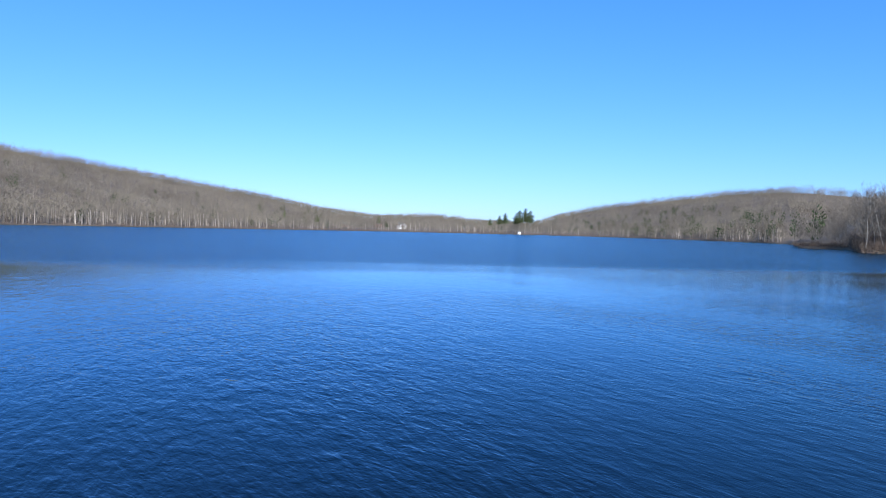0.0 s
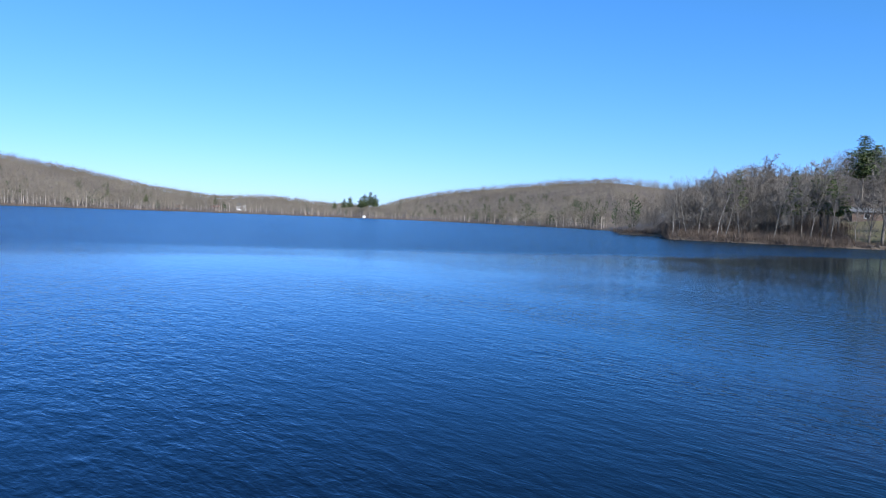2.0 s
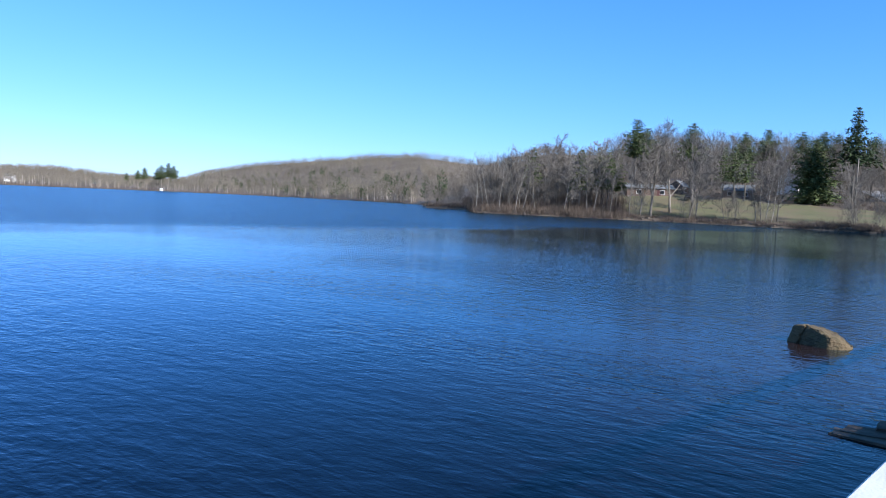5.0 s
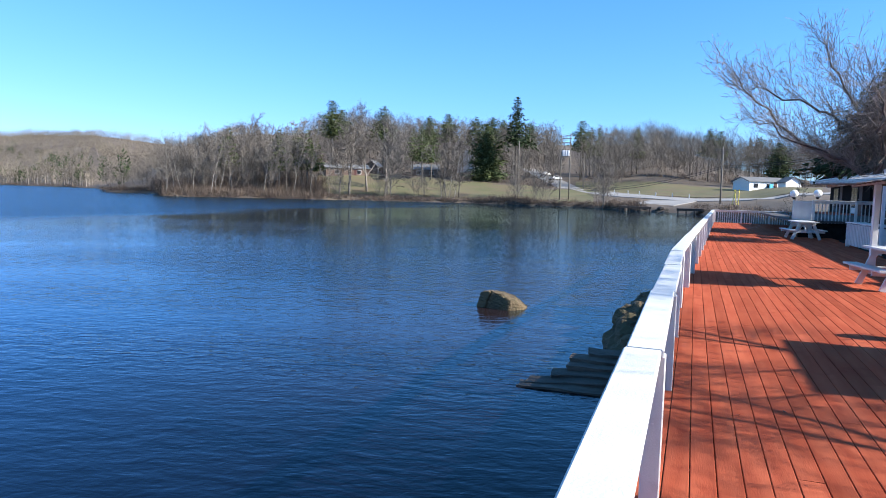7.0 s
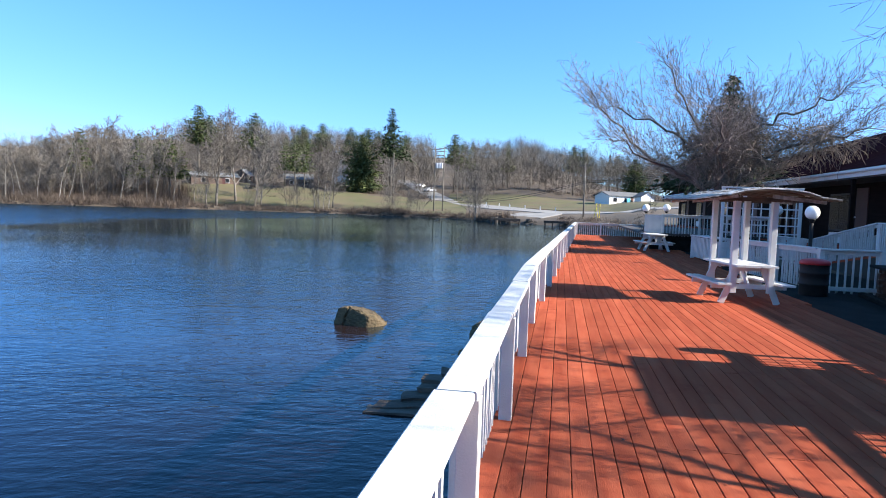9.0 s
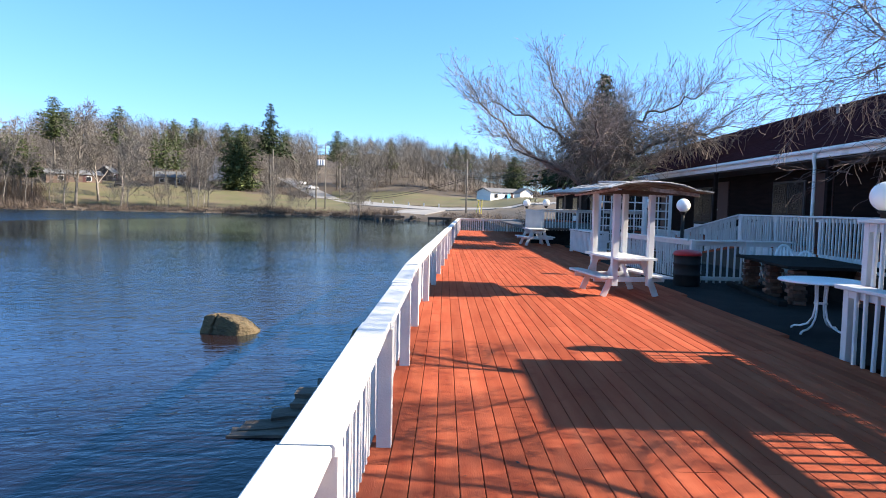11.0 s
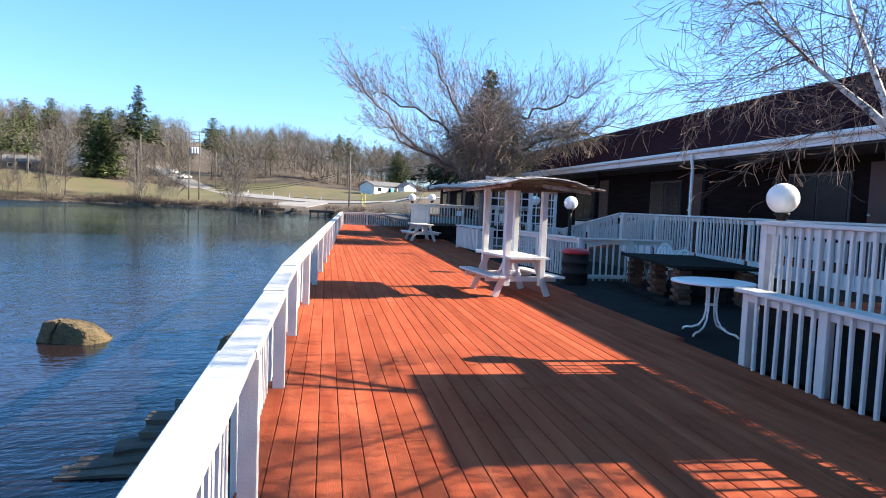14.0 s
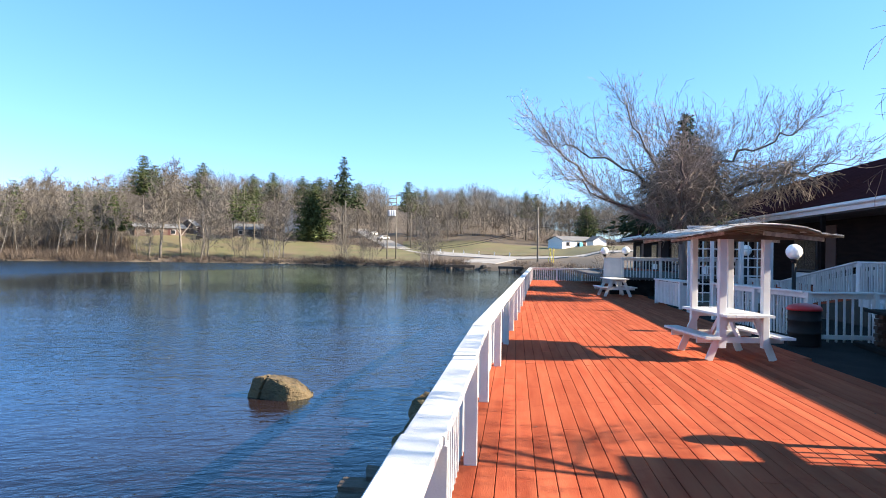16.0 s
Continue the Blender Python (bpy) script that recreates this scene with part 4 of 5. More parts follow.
# ---- trees ----
def grow(rng, base, direction, length, radius, level, spec, out):
    """Grow one branch as a bent line and its children; out collects (level, points, radii)."""
    steps = spec["steps"][level]
    pts, radii = [Vector(base)], [radius]
    d = Vector(direction).normalized()
    for i in range(steps):
        j = spec["wander"][level]
        d = (d + Vector((rng.gauss(0, j), rng.gauss(0, j), rng.gauss(0, j))) + Vector((0, 0, spec["lift"][level]))).normalized()
        pts.append(pts[-1] + d * (length / steps))
        radii.append(max(spec["thin"], radius * (1 - (i + 1) / steps * spec["taper"][level])))
    out.append((level, pts, radii))
    if level + 1 >= len(spec["steps"]):
        return
    count = spec["kids"][level]
    lo = spec["from"][level]
    for k in range(count):
        f = lo + (1 - lo) * (k + rng.random()) / count
        i = min(int(f * steps), steps - 1)
        p = pts[i].lerp(pts[i + 1], f * steps - i)
        axis = (pts[i + 1] - pts[i]).normalized()
        side = axis.orthogonal().normalized()
        side.rotate(Matrix.Rotation(rng.uniform(0, 2 * math.pi), 3, axis))
        a = radians(rng.uniform(*spec["angle"][level]))
        kid = axis * math.cos(a) + side * math.sin(a)
        size = length * rng.uniform(*spec["ratio"][level]) * (1 - spec["fade"][level] * (f - lo))
        grow(rng, p, kid, size, max(spec["thin"], radii[i] * spec["rr"][level]), level + 1, spec, out)


def tree_geo(branches, split, sides):
    """Two meshes' worth: stems up to level split, and the twigs past it."""
    stem, twig = Geo(), Geo()
    for level, pts, radii in branches:
        (stem if level <= split else twig).tube(pts, radii, sides[level], cap=level == 0)
    return stem, twig


def leaf_off(seed, height, spec, split, sides, lean=(0, 0, 1)):
    rng = random.Random(seed)
    out = []
    grow(rng, (0, 0, 0), lean, height, spec["r0"], 0, spec, out)
    return tree_geo(out, split, sides)


BARE = dict(r0=0.17, steps=[7, 5, 4, 3], wander=[0.06, 0.13, 0.18, 0.2], lift=[0.05, 0.07, 0.05, 0.02], thin=0.025, taper=[0.9, 0.9, 0.85, 0.7],
            kids=[14, 9, 9, 0], angle=[(30, 62), (25, 60), (20, 60)], ratio=[(0.32, 0.5), (0.35, 0.6), (0.3, 0.6)], fade=[0.55, 0.4, 0.3], rr=[0.55, 0.55, 0.6])
BARE["from"] = [0.17, 0.2, 0.15]
TALL = dict(BARE, r0=0.13, kids=[15, 8, 7, 0], angle=[(20, 45), (20, 50), (20, 55)], ratio=[(0.2, 0.34), (0.35, 0.6), (0.3, 0.6)])
TALL["from"] = [0.28, 0.2, 0.15]
SLIM = dict(BARE, r0=0.075, kids=[10, 7, 6, 0], ratio=[(0.22, 0.4), (0.35, 0.6), (0.3, 0.6)], thin=0.02)
BROAD = dict(BARE, r0=0.30, kids=[13, 10, 9, 0], angle=[(30, 58), (25, 60), (20, 60)], ratio=[(0.42, 0.6), (0.38, 0.6), (0.3, 0.6)])
BROAD["from"] = [0.22, 0.2, 0.15]


def conifer_geo(seed, height, spread, bare, layers, boughs, droop, tuft, dome=0.0):
    """Trunk and a crown of many small needle tufts on drooping boughs."""
    rng = random.Random(seed)
    trunk, crown = Geo(), Geo()
    trunk.tube([(0, 0, 0), (0, 0, height * 0.5), (0, 0, height * 0.98)], [height * 0.014, height * 0.009, 0.02], 7)
    for i in range(layers):
        f = (i + rng.random() * 0.6) / layers
        z = height * (bare + (1 - bare) * f)
        reach = spread * ((1 - dome) * (1 - f) ** 0.95 + dome * math.sqrt(max(0.0, 1 - f * f))) * rng.uniform(0.62, 1.12) + 0.08
        for k in range(boughs):
            a = 2 * math.pi * (k + rng.random()) / boughs
            r = reach * rng.uniform(0.6, 1.08)
            ca, sa = math.cos(a), math.sin(a)
            n = max(2, int(r / tuft * 1.5))
            small = tuft * (0.45 + 0.55 * (1 - f))
            for j in range(n):
                g = (j + 0.6) / n
                c = Vector((ca * r * g, sa * r * g, z - droop * r * g * g + rng.gauss(0, 0.12 * tuft)))
                for _ in range(3):
                    o = Vector((rng.gauss(0, 1), rng.gauss(0, 1), rng.gauss(0, 0.45))) * small * 0.5
                    e1 = Vector((ca + rng.gauss(0, 0.5), sa + rng.gauss(0, 0.5), -droop * g + rng.gauss(0, 0.3))).normalized() * small * rng.uniform(0.6, 1.1)
                    e2 = Vector((-sa + rng.gauss(0, 0.4), ca + rng.gauss(0, 0.4), rng.gauss(0, 0.5))).normalized() * small * rng.uniform(0.22, 0.42)
                    p = c + o
                    crown.add([tuple(p - e2), tuple(p + e1), tuple(p + e2), tuple(p - e1 * 0.4 + Vector((0, 0, 0.1 * tuft)))], [(0, 1, 2), (0, 2, 3)])
    return trunk, crown


KINDS = {}


def tree_kind(key, name, label, geos, mats, category="tree"):
    stem, crown = geos
    top = max(v[2] for v in crown.v)
    KINDS[key] = (name, label, category, stem.mesh("trunk", mats[0], True), crown.mesh("crown", mats[1]), top)


def plant(key, at, turn, scale, group, label=""):
    name, lab, category, stem, crown, _ = KINDS[key]
    t = thing(name, label or lab, category, at, turn, group)
    t.scale = (scale, scale, scale)
    part("trunk", stem, None, t)
    part("crown", crown, None, t)
    return t


for i in range(4):
    tree_kind(("bare", i), "bare_tree", "bare grey deciduous tree on the lake bank", leaf_off(20 + i, 13, BARE, 1, [6, 4, 3, 3]), (M_BARK, M_TWIG))
for i in range(3):
    tree_kind(("tall", i), "bare_tree", "tall slender leafless tree at the edge of the woods", leaf_off(40 + i, 15, TALL, 1, [6, 4, 3, 3]), (M_BARK, M_TWIG))
for i in range(2):
    tree_kind(("broad", i), "bare_tree", "large spreading leafless oak on the bank", leaf_off(60 + i, 16, BROAD, 1, [8, 5, 3, 3]), (M_BARK, M_TWIG))
for i in range(3):
    tree_kind(("slim", i), "birch_sapling", "pale leaning birch by the water", leaf_off(80 + i, 9, SLIM, 0, [5, 3, 3, 3], lean=(0.12, 0.1, 1)), (M_PALEBARK, M_TWIG))
for i in range(2):
    tree_kind(("spruce", i), "spruce", "dark green spruce with drooping boughs", conifer_geo(5 + i, 20, 5.0, 0.46, 22, 11, 0.28, 0.70, 0.2), (M_BARK, M_NEEDLE))
for i in range(2):
    tree_kind(("pine", i), "white_pine", "tall green white pine above the woods", conifer_geo(15 + i, 20, 4.8, 0.48, 24, 11, -0.12, 0.72, 0.85), (M_BARK, M_PINE))
tree_kind("full_pine", "pine", "broad green pine reaching to the ground", conifer_geo(31, 13, 5.6, 0.05, 36, 15, 0.05, 0.7, 0.75), (M_BARK, M_PINE))
for i in range(2):
    tree_kind(("thin", i), "bare_tree", "slender grey leafless tree at the water's edge", leaf_off(90 + i, 9, dict(SLIM, kids=[10, 6, 5, 0]), 0, [5, 3, 3, 3], lean=(0.1 - 0.25 * i, 0.1, 1)), (M_BARK, M_TWIG))
tree_kind("thin_pine", "pine", "thin ragged young pine tree", conifer_geo(33, 12, 2.6, 0.36, 18, 7, 0.0, 0.55, 0.6), (M_BARK, M_PINE))

# trees of the wooded bank: kind, bearing, distance, angle of the top above level, turn
BANK = [
    (("slim", 0), 43.4, 160, 3.6, 10), (("slim", 1), 42.8, 162, 3.8, 80), (("slim", 2), 42.2, 161, 3.5, 150), (("slim", 1), 41.3, 159, 3.4, 230),
    (("slim", 0), 40.0, 158, 3.6, 300), (("slim", 2), 39.4, 158, 3.7, 20), (("bare", 0), 40.6, 166, 4.5, 40), (("bare", 1), 39.6, 163, 5.1, 110),
    (("tall", 0), 38.3, 160, 5.0, 60), (("bare", 2), 37.5, 166, 5.3, 200), (("tall", 1), 36.5, 172, 6.1, 15), (("bare", 3), 35.9, 157, 5.1, 75),
    (("bare", 1), 35.0, 168, 5.5, 25), (("tall", 2), 34.0, 158, 5.2, 190), (("tall", 0), 33.4, 157, 5.4, 280), (("bare", 2), 32.8, 166, 5.8, 330),
    ("thin_pine", 38.6, 168, 4.9, 0), ("thin_pine", 34.6, 162, 4.8, 60), ("thin_pine", 32.3, 164, 4.9, 160), ("thin_pine", 33.2, 170, 5.0, 260), ("thin_pine", 31.6, 166, 4.4, 20),
    (("thin", 0), 30.4, 155.5, 4.2, 200), (("tall", 1), 32.0, 157, 4.8, 100), (("broad", 0), 28.8, 157, 7.5, 0), (("bare", 0), 29.6, 158, 5.5, 130), (("broad", 1), 27.3, 164, 7.3, 60), (("broad", 0), 25.6, 168, 6.8, 140),
    (("bare", 3), 25.8, 156, 6.1, 45), (("bare", 1), 25.3, 157, 5.2, 245), (("thin", 1), 23.2, 155, 4.0, 120), (("thin", 0), 22.4, 155, 3.5, 20),
    (("slim", 0), 20.9, 154, 4.2, 60), (("slim", 1), 20.5, 154, 4.6, 160), (("slim", 2), 20.2, 154, 4.4, 260), (("slim", 0), 19.8, 155, 3.8, 330), (("bare", 2), 19.4, 156, 4.4, 30),
    (("thin", 1), 14.3, 152, 4.4, 90), (("bare", 1), 14.2, 156, 4.0, 60), (("thin", 0), 12.9, 146, 3.0, 10), (("thin", 1), 12.3, 145, 2.8, 190), (("thin", 0), 11.7, 144, 2.4, 280),
    (("bare", 0), 7.2, 128, 3.7, 0), (("thin", 1), 7.5, 128, 3.3, 70), (("thin", 0), 6.8, 128, 3.2, 200),
    (("pine", 0), 30.2, 205, 7.4, 0), (("pine", 1), 25.9, 215, 7.1, 90), (("pine", 0), 29.4, 214, 6.7, 200), (("pine", 1), 22.0, 232, 6.4, 45), (("pine", 0), 20.4, 240, 6.6, 10),
    (("pine", 1), 18.0, 236, 6.4, 0), ("full_pine", 17.1, 196, 5.85, 20), (("spruce", 1), 14.6, 190, 8.1, 70), ("thin_pine", 22.6, 186, 5.5, 100), ("thin_pine", 21.8, 190, 5.3, 10),
    ("thin_pine", 23.4, 195, 5.2, 50), (("pine", 1), 16.6, 262, 6.4, 130), (("pine", 0), 15.7, 260, 6.2, 60), (("pine", 1), 13.4, 262, 6.0, 0), (("pine", 0), 9.15, 226, 6.2, 170), ("thin_pine", 8.4, 240, 5.6, 30),
    ("thin_pine", 7.7, 246, 5.5, 10), ("thin_pine", 4.6, 236, 5.5, 200), (("pine", 1), -0.9, 228, 5.5, 20), (("pine", 0), -1.7, 232, 5.3, 100), ("full_pine", -5.9, 206, 4.4, 10), (("pine", 1), -4.5, 330, 4.8, 10),
    (("spruce", 1), -3.8, 320, 4.7, 0),
]
for key, b, r, top, turn in BANK:
    p = at_bearing(b, r, -0.1)
    plant(key, p, turn, (1.52 + r * math.tan(radians(top)) - p.z) / KINDS[key][5], "trees on the near bank")
# far pines across the lake
for b, r, sc in ((68.9, 662, 1.0), (68.4, 664, 1.1), (68.0, 663, 1.0), (69.2, 668, 0.85), (70.6, 672, 0.75), (70.1, 676, 0.85), (71.4, 690, 0.6), (81.0, 600, 0.5), (86.2, 520, 0.45), (88.9, 515, 0.45)):
    plant(("pine", int(b * 10) % 2), at_bearing(b, r, -0.2), b * 40, sc * 1.15, "pines on the far shore", "dark green pine on the far lake shore")


# ---- woods as stuff ----
def woods(name, label, spots, low, high, blades, seed, spread=0.30, thick=(0.10, 0.28), crown_material=M_WOODS, girth=0.007):
    """Bare woodland: each tree a trunk and a fan of thin branches, many thousands in one mesh."""
    rng = np.random.default_rng(seed)
    n = len(spots)
    h = rng.uniform(low, high, n)
    base = spots.copy()
    # trunks: three-sided prisms
    w = h * girth
    ang = rng.uniform(0, 6.28, n)
    lean = rng.normal(0, 0.05, (n, 2)) * h[:, None]
    rings = []
    for z, sc in ((0.0, 1.0), (0.5, 0.5)):
        for k in range(3):
            a = ang + k * 2.094
            rings.append(np.stack([base[:, 0] + lean[:, 0] * z + w * sc * np.cos(a), base[:, 1] + lean[:, 1] * z + w * sc * np.sin(a), base[:, 2] + h * z - 0.3], -1))
    tv = np.stack(rings, 1).reshape(-1, 3)
    one = np.array([(0, 1, 4, 3), (1, 2, 5, 4), (2, 0, 3, 5)])
    tf = (one[None] + (np.arange(n) * 6)[:, None, None]).reshape(-1, 4)
    # crowns: thin twigs fanning out and up through a domed crown that hangs low
    vs = []
    for k in range(blades):
        a = rng.uniform(0, 6.28, n)
        u = rng.uniform(0.05, 1.0, n) ** 0.55
        zz = rng.uniform(-1.0, 1.0, n)
        rad = np.sqrt(np.clip(1 - zz * zz, 0, 1)) * u * spread * h
        ca, sa = np.cos(a), np.sin(a)
        p0 = base + np.stack([ca * rad, sa * rad, h * (0.46 + 0.42 * zz * u)], -1)
        ln = h * rng.uniform(0.06, 0.15, n)
        tilt = rng.uniform(0.2, 0.95, n)
        b2 = a + rng.normal(0, 0.6, n)
        tip = p0 + np.stack([np.cos(b2) * ln * tilt, np.sin(b2) * ln * tilt, ln * (1 - 0.5 * tilt)], -1)
        wd = rng.uniform(thick[0], thick[1], n)
        turn = rng.uniform(0, 6.28, n)
        side = np.stack([np.cos(turn) * wd, np.sin(turn) * wd, wd * rng.uniform(-0.6, 0.6, n)], -1)
        mid = p0 * 0.6 + tip * 0.4
        vs.append(np.stack([p0, mid + side, tip, mid - side], 1))
    cv = np.concatenate(vs, 0).reshape(-1, 3)
    cf = np.arange(len(cv)).reshape(-1, 4)
    t = thing(name, label, "woods", kind="stuff")
    for nm, v, f, m in (("trunks", tv, tf, M_TRUNKS), ("crowns", cv, cf, crown_material)):
        me = bpy.data.meshes.new(nm)
        me.from_pydata(v.tolist(), [], f.tolist())
        me.materials.append(m)
        me.update()
        tagged(part(nm, me, None, t), kind="stuff")
    return t


def forked_woods(name, label, spots, low, high, seed):
    """Woods near enough to show limbs: trees with limbs, branches and twigs, joined in one mesh."""
    rng = np.random.default_rng(seed)
    moulds = []
    for k in range(5):
        # one tree of unit height: each piece a narrow kite from p to q, held within a rounded crown
        pieces = []
        heart, reach = np.array([0, 0, 0.53]), np.array([0.29, 0.29, 0.47])

        def kite(p, q, w):
            pieces.append((p, q, w))

        def branch(p, d, ln, w, level):
            d = d / np.linalg.norm(d)
            q = p + d * ln
            far = np.linalg.norm((q - heart) / reach)
            if far > 1:
                q = heart + (q - heart) * (1 + 0.3 * (far - 1)) / far
            kite(p, q, w)
            if level == 3:
                return
            for _ in range((0, 7, 7)[level]):
                f = rng.uniform(0.25, 1.0)
                nd = d + rng.normal(0, 0.6, 3) + np.array([0, 0, 0.28])
                branch(p + (q - p) * f, nd, ln * rng.uniform(0.35, 0.6), w * 0.45, level + 1)

        kite(np.array([0, 0, -0.02]), np.array([rng.normal(0, 0.02), rng.normal(0, 0.02), 0.72]), 0.0048)
        for i in range(16):
            f = rng.uniform(0.10, 0.70)
            a = i * 2.4 + rng.normal(0, 0.4)
            d = np.array([math.cos(a), math.sin(a), rng.uniform(0.5, 1.6)])
            branch(np.array([0, 0, f]), d, rng.uniform(0.20, 0.34) * (1.1 - 0.5 * abs(f - 0.4)), 0.0033, 1)
        p, q, w = (np.array([x[j] for x in pieces]) for j in range(3))
        moulds.append((p, q, w))
    verts = []
    for s in spots:
        p, q, w = moulds[rng.integers(5)]
        h = rng.uniform(low, high)
        a = rng.uniform(0, 6.28)
        turn = np.array([[math.cos(a), -math.sin(a), 0], [math.sin(a), math.cos(a), 0], [0, 0, rng.uniform(0.9, 1.1)]])
        size = h / 0.97
        p, q = s + size * (p @ turn.T), s + size * (q @ turn.T)
        side = rng.normal(0, 1, p.shape)
        side[:, 2] *= 0.3
        side = side / np.linalg.norm(side, axis=1)[:, None] * (np.maximum(w, 0.0009) * size)[:, None]
        mid = p * 0.65 + q * 0.35
        verts.append(np.stack([p, mid + side, q, mid - side], 1).reshape(-1, 3))
    v = np.concatenate(verts, 0)
    me = bpy.data.meshes.new(name)
    me.from_pydata(v.tolist(), [], np.arange(len(v)).reshape(-1, 4).tolist())
    me.materials.append(M_NEARWOODS)
    me.update()
    return tagged(new(name, me), label, "woods", "", "stuff")


def scatter(n, b0, b1, d0, d1, seed, power=1.0, from_eye=False):
    rng = np.random.default_rng(seed)
    b = rng.uniform(b0, b1, n)
    d = d0 + (d1 - d0) * rng.uniform(0, 1, n) ** power
    r = d if from_eye else shore(b) + d
    x, y = -r * np.sin(np.radians(b)), r * np.cos(np.radians(b))
    return np.stack([x, y, ground_height(x, y)], -1)


woods("far_woods", "leafless brown woods on the far hillside", scatter(9000, 48.4, 112, 4, 450, 1), 6.5, 10, 30, 2, 0.42, (0.10, 0.30))
woods("far_woods", "leafless brown woods along the far ridge", scatter(3600, 46, 112, 325, 438, 41), 5, 8, 30, 42, 0.5, (0.12, 0.34))
woods("far_woods", "row of pale leafless trees along the far shore", scatter(1000, 48.4, 112, 1, 40, 3), 9, 15, 34, 4, 0.24, (0.06, 0.18), girth=0.016)
woods("far_woods", "leafless brown woods on the hill behind the point", scatter(1100, 36, 48.4, 250, 620, 15), 7, 11, 30, 16, 0.42, (0.10, 0.30))
woods("far_evergreens", "scattered dark evergreens on the far hillside", scatter(130, 46, 66, 4, 230, 17, 1.4), 7, 13, 46, 18, 0.20, (0.2, 0.5), M_NEEDLE)
woods("far_evergreens", "scattered dark evergreens along the far shore", scatter(60, 66, 112, 3, 260, 19, 1.4), 7, 12, 46, 20, 0.20, (0.2, 0.5), M_NEEDLE)
forked_woods("near_woods", "leafless grey-brown woods behind the near bank", scatter(260, 31.5, 44, 12, 110, 5), 10, 15, 6)
forked_woods("near_woods", "leafless grey-brown woods on the rise behind the lawn", scatter(520, 10.8, 32, 56, 230, 7), 13, 18.5, 8)
forked_woods("near_woods", "leafless woods behind the road", scatter(560, -13, 9.3, 200, 390, 9, 1.2, True), 11, 17, 10)
forked_woods("bank_thicket", "slender leafless saplings along the lawn's bank", np.concatenate([scatter(9, c - 0.7, c + 0.7, 0.6, 6, 50 + k) for k, c in enumerate((29.6, 25.9, 22.8, 20.3, 14.6, 12.4, 7.2))]), 3.5, 7.5, 51)
forked_woods("near_woods", "leafless trees on the second point", scatter(60, 44.6, 47.7, 1, 60, 11), 6, 9.5, 12)
forked_woods("near_woods", "leafless trees on the end of the point", scatter(110, 32, 43.6, 3, 36, 13), 5.5, 11, 14)


def brush(name, label, spots, size, blades, seed):
    """Low leafless shrubs and reeds: fans of thin stems."""
    rng = np.random.default_rng(seed)
    n = len(spots)
    vs = []
    each = rng.uniform(0.25, 1.35, n)
    for k in range(blades):
        a, t = rng.uniform(0, 6.28, n), rng.uniform(0.05, 0.9, n)
        ln = size * each * rng.uniform(0.5, 1.2, n)
        off = rng.normal(0, size * 0.35, (n, 2))
        p0 = spots + np.concatenate([off, np.zeros((n, 1)) - 0.1], 1)
        tip = p0 + np.stack([np.cos(a) * t * ln, np.sin(a) * t * ln, ln * (1 - 0.35 * t)], -1)
        side = np.stack([-np.sin(a), np.cos(a), 0 * a], -1) * min(0.016 * size, 0.022)
        vs.append(np.stack([p0 - side, p0 + side, tip], 1))
    v = np.concatenate(vs, 0).reshape(-1, 3)
    me = bpy.data.meshes.new(name)
    me.from_pydata(v.tolist(), [], np.arange(len(v)).reshape(-1, 3).tolist())
    me.materials.append(M_BUSH)
    me.update()
    return tagged(new(name, me), label, "shrubs", "", "stuff")


brush("shore_brush", "brown leafless brush along the near bank", scatter(300, 31, 44, 0.1, 9, 21, 1.3), 2.0, 90, 22)
brush("shore_brush", "low brown brush and reeds along the lawn's bank", scatter(330, 6, 31, 0.2, 7, 23, 1.4), 1.05, 80, 24)
brush("undergrowth", "tall brown leafless thicket under the bank's trees", scatter(260, 31.2, 44, 4, 34, 61), 3.4, 110, 62)
brush("shore_brush", "dark brown brush hanging over the water", scatter(260, 6, 44, -0.3, 0.9, 63), 0.9, 70, 64)
brush("shore_brush", "brown bushes on the bank by the road", scatter(34, 13, 17.5, 0.5, 6, 25), 1.5, 220, 26)
brush("shore_brush", "tawny reeds beside the dock", scatter(50, 4.2, 6.5, 0.2, 3, 27), 1.5, 70, 28)
brush("shore_brush", "brown brush along the second point", scatter(120, 44.5, 47.8, 0.2, 8, 29), 1.6, 50, 30)
brush("shore_brush", "brown brush beyond the deck's end", scatter(200, -8, 0, 1, 14, 31), 0.9, 40, 32)
brush("undergrowth", "brown leafless undergrowth along the road", scatter(300, -12, 9.3, 222, 320, 35, 1.3, True), 2.2, 60, 36)
brush("undergrowth", "brown leafless undergrowth behind the lawn", scatter(380, 11, 44, 46, 120, 37), 2.4, 60, 38)
brush("shore_brush", "low brush on the far shore", scatter(900, 48.5, 112, 0.3, 8, 33), 1.6, 24, 34)
# bank stones
g = Geo()
rng = random.Random(6)
for i in range(300):
    b = rng.uniform(2, 43.8)
    p = at_bearing(b, float(shore(b)) + rng.uniform(-0.5, 0.9))
    s = rng.uniform(0.12, 0.5)
    q = [(p.x + s * rng.uniform(0.7, 1.3) * dx, p.y + s * rng.uniform(0.7, 1.3) * dy, p.z + s * dz * rng.uniform(0.6, 1.0)) for dx, dy, dz in ((-1, -1, -0.5), (1, -1, -0.5), (1, 1, -0.5), (-1, 1, -0.5), (-0.6, -0.6, 0.6), (0.6, -0.6, 0.6), (0.6, 0.6, 0.6), (-0.6, 0.6, 0.6))]
    g.add(q, [(0, 3, 2, 1), (4, 5, 6, 7), (0, 1, 5, 4), (1, 2, 6, 5), (2, 3, 7, 6), (3, 0, 4, 7)])
